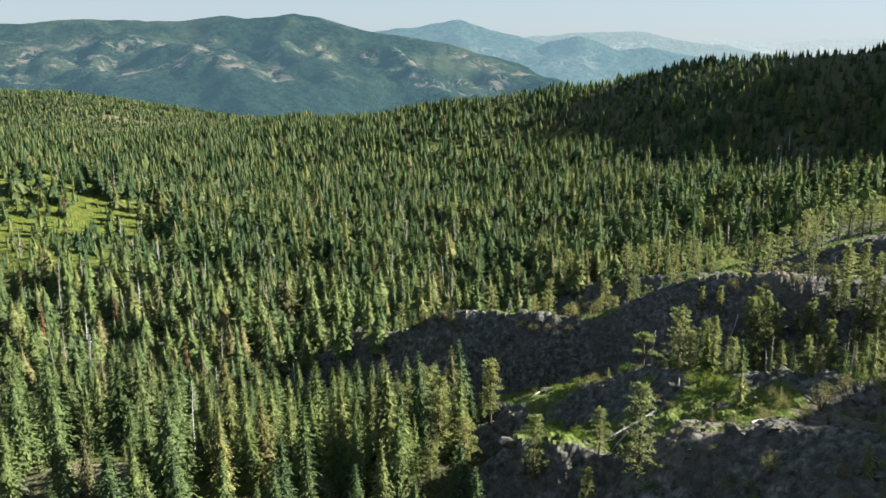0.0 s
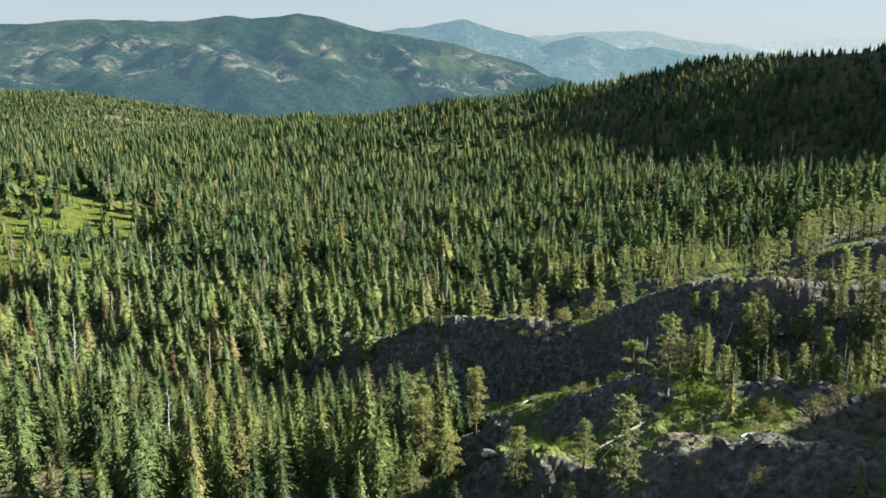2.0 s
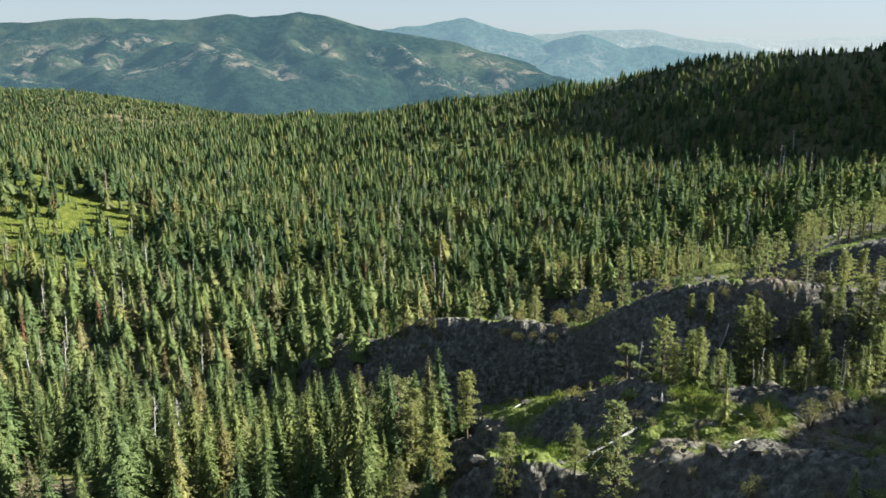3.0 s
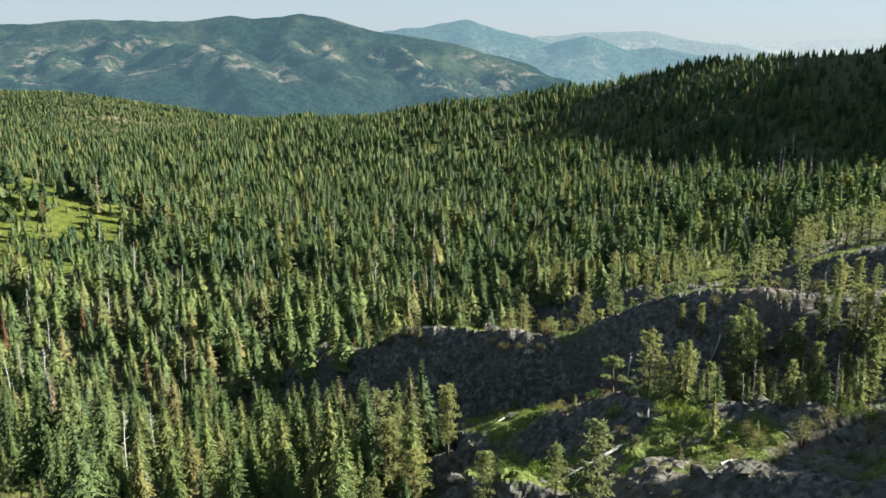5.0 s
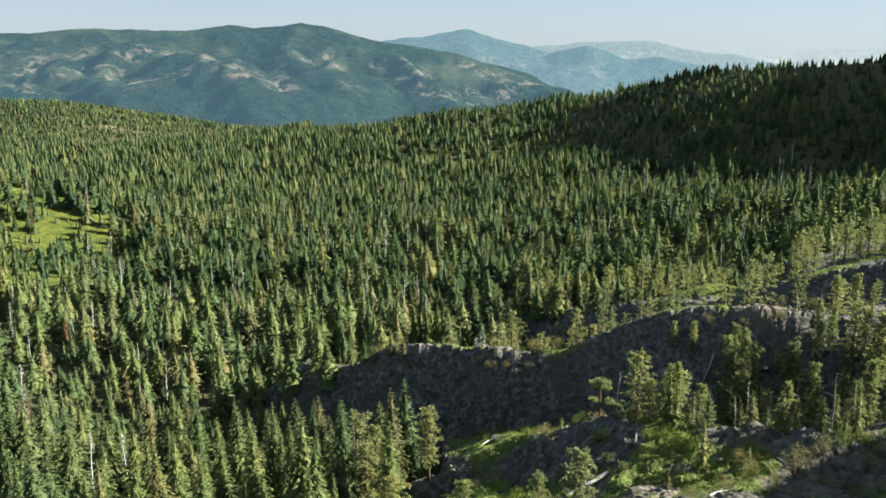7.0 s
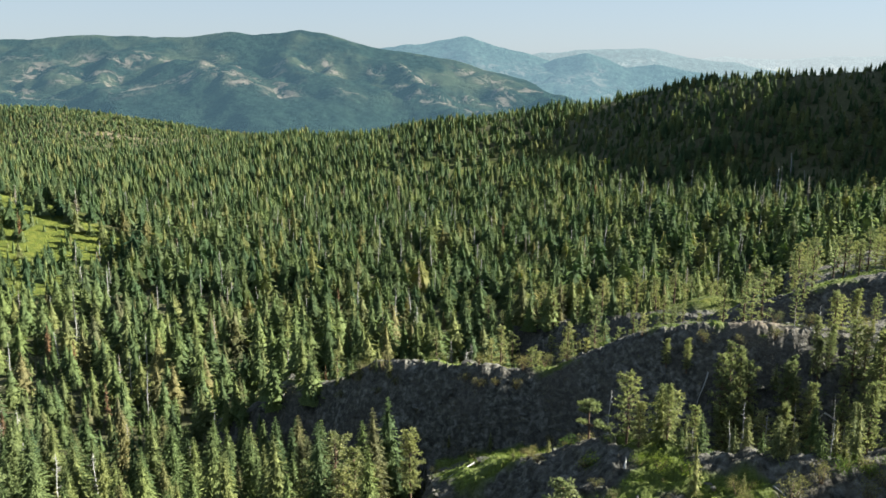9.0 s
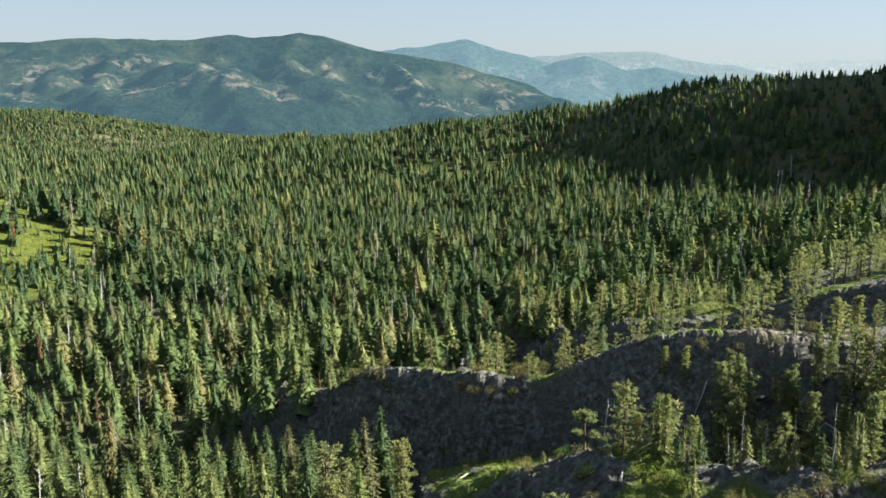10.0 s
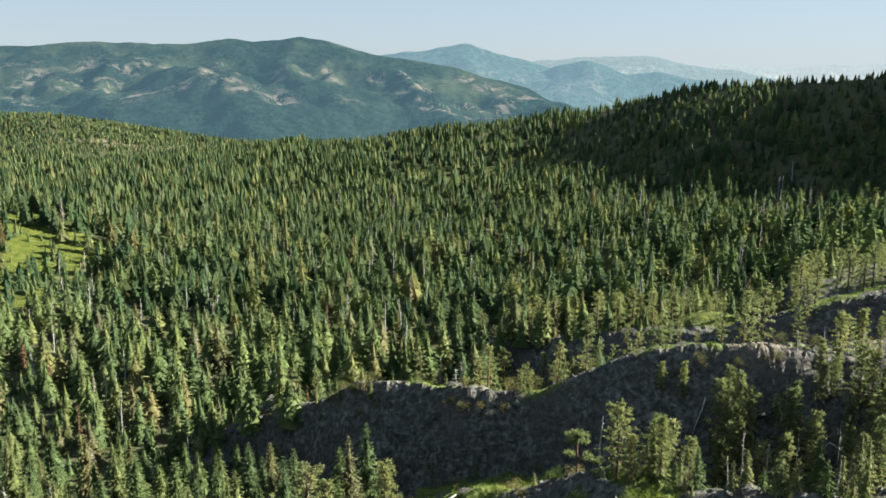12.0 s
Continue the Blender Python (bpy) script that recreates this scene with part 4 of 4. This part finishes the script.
plant(old_pines[3:], [(118.1, 226, 4.8), (123.6, 232, 4.6), (117.5, 214, 13.5), (107.3, 203, 13.5), (109.9, 200, 7.2), (98.8, 206, 10.7), (92.7, 205, 14.9), (97.7, 216, 19.6), (71.5, 214, 21.5), (111.3, 218, 8.8)], 15, 1.0)
plant(old_pines[2:], [(87.7, 226, 15.5), (89.5, 224, 15.5), (91, 222, 14.7), (84.7, 222, 20), (116.6, 220, 15.5), (100.5, 221, 12.5), (63, 187, 11.5), (72.2, 200, 15), (88.5, 205, 19), (92.7, 205, 16), (107.7, 224, 11), (110.4, 224.7, 9.7), (113, 212, 12), (106.4, 207, 16), (66.5, 205, 19), (97, 213, 14)], 14, 0.85)

# ---- dead trees, fallen logs, boulders, brush ----
SNAGS = "standing dead trees"
snag_kinds = [thing("dead_tree", "bleached bare dead tree standing among green firs", "dead tree", SNAGS, [("trunk", dead_tree(np.random.RandomState(500 + k), 22 + 5 * k, 0.10 + 0.03 * (k % 3), 0.85, 0.03 * (k - 1)), SILVER, "")]) for k in range(4)]
plant(snag_kinds, [(75.8, 208, 11.4), (84.9, 207, 20.9), (89.0, 204, 18.5), (95.9, 206, 14.6), (107.9, 214, 9.9), (105.8, 204, 8.8), (122.5, 240, 4.4), (67.1, 206, 13.3), (101.7, 203, 7.6), (107.5, 226, 5.9)], 24, 0.75)
plant(snag_kinds, [(-50, 268, 17), (72, 532, 18), (59, 228, 19.5), (11, 152, 12), (-47, 168, 13), (-10, 214, 11), (-13, 216, 9), (-11.5, 211, 10), (-15, 218, 10), (110, 231, 10), (105, 233, 7), (74, 183, 7.5), (90, 176, 8), (119, 231, 8), (-146, 300, 16), (-140, 380, 15), (-25, 245, 6), (62, 191, 8), (68, 187, 5), (-100, 332, 16), (-97, 335, 15)], 21, 1.0)
x, y, pick, grow, turn = spots(17, -330, 300, 190, 760, 51)
good = (pick < 0.26) & (rockiness(x, y) < 0.2) & in_sight(x, y, 0) & (meadow_cover(x, y) < 0.7)
set_out(snag_kinds, x[good], y[good], 13 + 9 * grow[good], 0.8 + 0.4 * turn[good], turn[good] * 50, 2)

RED = "dead firs with dry needles"
red_kinds, grey_kinds = [], []
for k in range(2):
    rng = np.random.RandomState(520 + k)
    red_kinds.append(thing("dead_fir", "dead fir with rust brown dry needles", "dead tree", RED, [("trunk", straight_trunk(0.95, 0.015, 6), BARK, ""), ("crown", fir_crown(rng, 20, 7, 3, 0.13, 0.12, 0.5, False), DEAD_RED, "rust brown needles")]))
    grey_kinds.append(thing("dead_fir", "dying fir with thin grey twigs and bare lower limbs", "dead tree", RED, [("trunk", dead_tree(rng, 40, 0.13), SILVER, ""), ("crown", fir_crown(rng, 18, 7, 3, 0.13, 0.2, 0.6, False), DEAD_GREY, "grey twigs")]))
plant(red_kinds, [(-59, 248, 18), (-96, 300, 16), (-22, 303, 11), (-252, 949, 22), (-24, 306, 9), (-118, 275, 15), (-86, 205, 11), (-130, 352, 17), (-38, 330, 15), (-175, 395, 14)], 22, 0.8)
plant(grey_kinds, [(28, 350, 19), (-66, 242, 21), (-55.6, 165, 12), (-30, 300, 15), (-112, 262, 19), (63, 187, 8), (86, 183, 9), (-44, 310, 18), (-160, 420, 17), (-84, 388, 18)], 23, 0.9)
x, y, pick, grow, turn = spots(26, -330, 280, 220, 900, 53)
good = (pick < 0.2) & (rockiness(x, y) < 0.2) & in_sight(x, y, 0)
set_out(red_kinds + grey_kinds, x[good], y[good], 13 + 8 * grow[good], 0.75 + 0.2 * turn[good], turn[good] * 50, 1)


def log_shape(rng, length, radius, stubs):
    """A fallen bleached trunk along x, from its butt at the origin, with broken limbs."""
    t = np.linspace(0, 1, 7)
    line = np.stack([t * length, 0.02 * length * np.sin(t * 5 + rng.rand()), 0.4 * radius + 0.015 * length * np.sin(t * 4)], 1)
    wood = [tube(line, radius * (1 - 0.8 * t), 7)]
    for k in range(stubs):
        s = 0.15 + 0.8 * rng.rand()
        foot = np.array([np.interp(s, t, line[:, i]) for i in range(3)])
        way = unit(np.array([0.5 + 0.4 * rng.rand(), rng.rand() * 2 - 1, 0.2 + rng.rand()]))
        reach = length * (0.06 + 0.12 * rng.rand()) * (1.2 - s)
        wood.append(tube([foot, foot + way * reach * 0.6, foot + way * reach + [0, 0, 0.1 * reach]], [radius * 0.28, radius * 0.18, radius * 0.05], 4))
    return joined(wood)


def fallen_log(start, end, radius, stubs, seed, label="bleached fallen log with broken limbs on the rock"):
    a = np.array([*start, float(land(*start)) + radius * 0.5])
    b = np.array([*end, float(land(*end)) + radius * 0.5])
    length = float(np.linalg.norm(b - a))
    ob = thing("fallen_log", label, "log", "fallen logs", [("trunk", log_shape(np.random.RandomState(seed), length, radius, stubs), SILVER, "")])
    ob.matrix_basis = Matrix.Translation(a) @ Vector(b - a).to_track_quat("X", "Z").to_matrix().to_4x4()
    return ob


fallen_log((47.5, 176.5), (33.0, 166.5), 0.38, 16, 1)
fallen_log((44.5, 177.5), (36.5, 168.0), 0.25, 12, 2)
fallen_log((101.5, 215), (107, 217), 0.42, 5, 3)
fallen_log((107, 217), (111, 214), 0.28, 5, 4)
fallen_log((84, 231), (80.5, 227), 0.22, 7, 5)
fallen_log((54, 182), (54.6, 184.5), 0.35, 2, 6, "short bleached stump lying on the rock")
fallen_log((26, 214), (20, 207), 0.2, 5, 7)
fallen_log((110, 236), (113, 231), 0.25, 6, 8)
fallen_log((60, 153), (66, 158), 0.22, 6, 9)
fallen_log((78, 171), (80, 166), 0.2, 5, 10)


def boulder_shape(seed, cuts):
    """An angular block: a ball sliced by planes, then roughened."""
    rng = np.random.RandomState(seed)
    bm = bmesh.new()
    bmesh.ops.create_icosphere(bm, subdivisions=cuts, radius=1.0)
    v = np.array([p.co[:] for p in bm.verts])
    f = np.array([[p.index for p in face.verts] for face in bm.faces])
    bm.free()
    for n in unit(rng.randn(9, 3)):
        over = np.maximum(v @ n - (0.3 + 0.35 * rng.rand()), 0)
        v = v - over[:, None] * n * 0.97
    v = v * (1 + 0.12 * (rng.rand(len(v), 1) - 0.5)) * [1.0, 0.75, 0.5]
    return v, f


BLOCKS = "boulders on the outcrops"
boulder_meshes = [mesh_from("boulder", *boulder_shape(600 + k, 2), [ROCK]) for k in range(6)]


def boulder(mesh, x, y, size, turn, label="weathered grey brown boulder with cracked faces", squash=1.0):
    ob = tagged(new("boulder", mesh), label, "boulder", BLOCKS)
    ob.matrix_basis = pose(x, y, float(land(x, y)) - 0.05 * size, turn * 7 % 24 - 12, turn * 3 % 20 - 10, turn) @ Matrix.Diagonal((size, size, size * squash, 1))
    return ob


boulder(boulder_meshes[0], -87.0, 158.0, 6.0, 20, "large pale grey boulder at the forest edge")
for k, (bx, by, size) in enumerate([(14.5, 170, 3.6), (19.5, 170.5, 3.0), (50, 154, 4.0), (56, 151, 3.4), (46.5, 180, 3.0), (62, 146, 3.2), (88, 168, 3.4), (95, 165, 3.8), (102, 216, 2.6)]):
    boulder(boulder_meshes[k % 6], bx, by, size, 47 * k)
x, y, pick, grow, turn = spots(4.6, -45, 185, 122, 330, 55)
good = (pick < 0.22) & (rockiness(x, y) > 0.8) & in_sight(x, y, 6) & (x < 150) & (bump(x, y, 86, 241, 24, 10) < 0.35)
for k in np.flatnonzero(good)[:250]:
    boulder(boulder_meshes[k % 6], x[k], y[k], 0.6 + 1.9 * grow[k] ** 2, 360 * turn[k])

block_protos = [(lambda s: (s[0] * [1, 1, 1.25], s[1], np.zeros(len(s[1]), int)))(boulder_shape(680 + k, 1)) for k in range(8)]
x, y, pick, grow, turn = spots(2.2, -45, 170, 122, 330, 59)
crest = ridge(x, y, RIDGE_MAIN)
face = (crest > -5) & (crest > outcrop_height(x, y) - 2)
good = (pick < np.where(face, 0.55, 0.30)) & (rockiness(x, y) > 0.8) & in_sight(x, y, 4) & (outcrop_moss(x, y) < 0.5) & (bump(x, y, 86, 241, 24, 10) < 0.35)
x, y, grow, turn, pick = (a[good] for a in (x, y, grow, turn, pick))
v, t, s, tint = scatter(block_protos, x, y, land(x, y) - 0.25, 0.45 + 1.5 * grow**3, 0.8 + 0.5 * pick, turn * 6.28, turn)
tagged(new("rocks", mesh_from("rocks", v, t, [ROCK], s, [("tint", tint)])), "jagged dark bedrock blocks jutting from the outcrop", "rocks", kind="stuff")

stone_protos = [(lambda s: (s[0], s[1], np.zeros(len(s[1]), int)))(boulder_shape(620 + k, 1)) for k in range(5)]
x, y, pick, grow, turn = spots(1.75, -45, 170, 122, 262, 57)
good = (pick < 0.25 + 0.9 * fractal(x, y, 12, 2, 73)) & (rockiness(x, y) > 0.9) & in_sight(x, y, 4) & (outcrop_moss(x, y) < 0.4) & (x < 0.56 * y + 40)
x, y, grow, turn = (a[good] for a in (x, y, grow, turn))
v, t, s, tint = scatter(stone_protos, x, y, land(x, y), 0.22 + 0.65 * grow**3, 1 + 0 * x, turn * 6.28, turn)
tagged(new("stones", mesh_from("stones", v, t, [ROCK], s, [("tint", tint)])), "loose broken grey stones strewn over the outcrop", "stones", kind="stuff")


def brush_proto(seed, n, height):
    rng = np.random.RandomState(seed)
    away = unit(rng.randn(n, 3) * [1, 1, 0.5] + [0, 0, 0.5])
    centre = away * [1, 1, height] * (0.5 + 0.5 * rng.rand(n, 1))
    centre[:, 2] = np.maximum(centre[:, 2], 0.03)
    v, t = cards(centre, unit(away + 0.8 * rng.randn(n, 3)), unit(np.cross(away, rng.randn(n, 3))), 0.19 * (0.6 + 0.8 * rng.rand(n)), 0.11 * (0.6 + 0.8 * rng.rand(n)), -0.05 * np.ones(n), rng)
    return v, t, np.zeros(len(t), int)


def brush(label, protos, x, y, size, seed, material=BRUSH):
    rng = np.random.RandomState(seed)
    n = len(x)
    v, t, s, tint = scatter(protos, x, y, land(x, y) - 0.05, size * (0.6 + 0.8 * rng.rand(n)), 1 + 0.5 * rng.rand(n), rng.rand(n) * 6.28, rng.rand(n))
    tagged(new("brush", mesh_from("brush", v, t, [material], s, [("tint", tint)])), label, "brush", kind="stuff")


mats = [brush_proto(640 + k, 34, 0.5) for k in range(5)]
x, y, pick, grow, turn = spots(1.7, 0, 170, 122, 345, 61)
good = (pick < 1.1 * outcrop_moss(x, y)) & in_sight(x, y, 4)
brush("bright green low brush matted over the ledges", mats, x[good], y[good], 0.95, 1)
x, y, pick, grow, turn = spots(3.0, -380, 200, 125, 680, 63)
good = (pick < 0.9 * meadow_cover(x, y)) & (rockiness(x, y) < 0.4) & in_sight(x, y, 20)
tufts = [brush_proto(670 + k, 10, 0.45) for k in range(5)]
brush("yellow green knee-high brush on the open slope", tufts, x[good], y[good], 2.0, 2)
x, y, pick, grow, turn = spots(5.0, -170, 60, 130, 330, 65)
good = (pick < 0.4 + 0.5 * bump(x, y, -75, 165, 24, 14)) & (rockiness(x, y) < 0.6) & in_sight(x, y, 0)
brush("green undergrowth between the firs", mats, x[good], y[good], 1.7, 3)
x, y, pick, grow, turn = spots(3.4, -45, 120, 205, 300, 67)
good = (pick < 0.55) & (rockiness(x, y) > 0.7) & (ridge(x, y, RIDGE_MAIN) > outcrop_height(x, y) - 2) & (outcrop_moss(x, y) < 0.5)
brush("dark olive scrub clinging to the rock face", tufts, x[good], y[good], 1.3, 4, OLIVE)
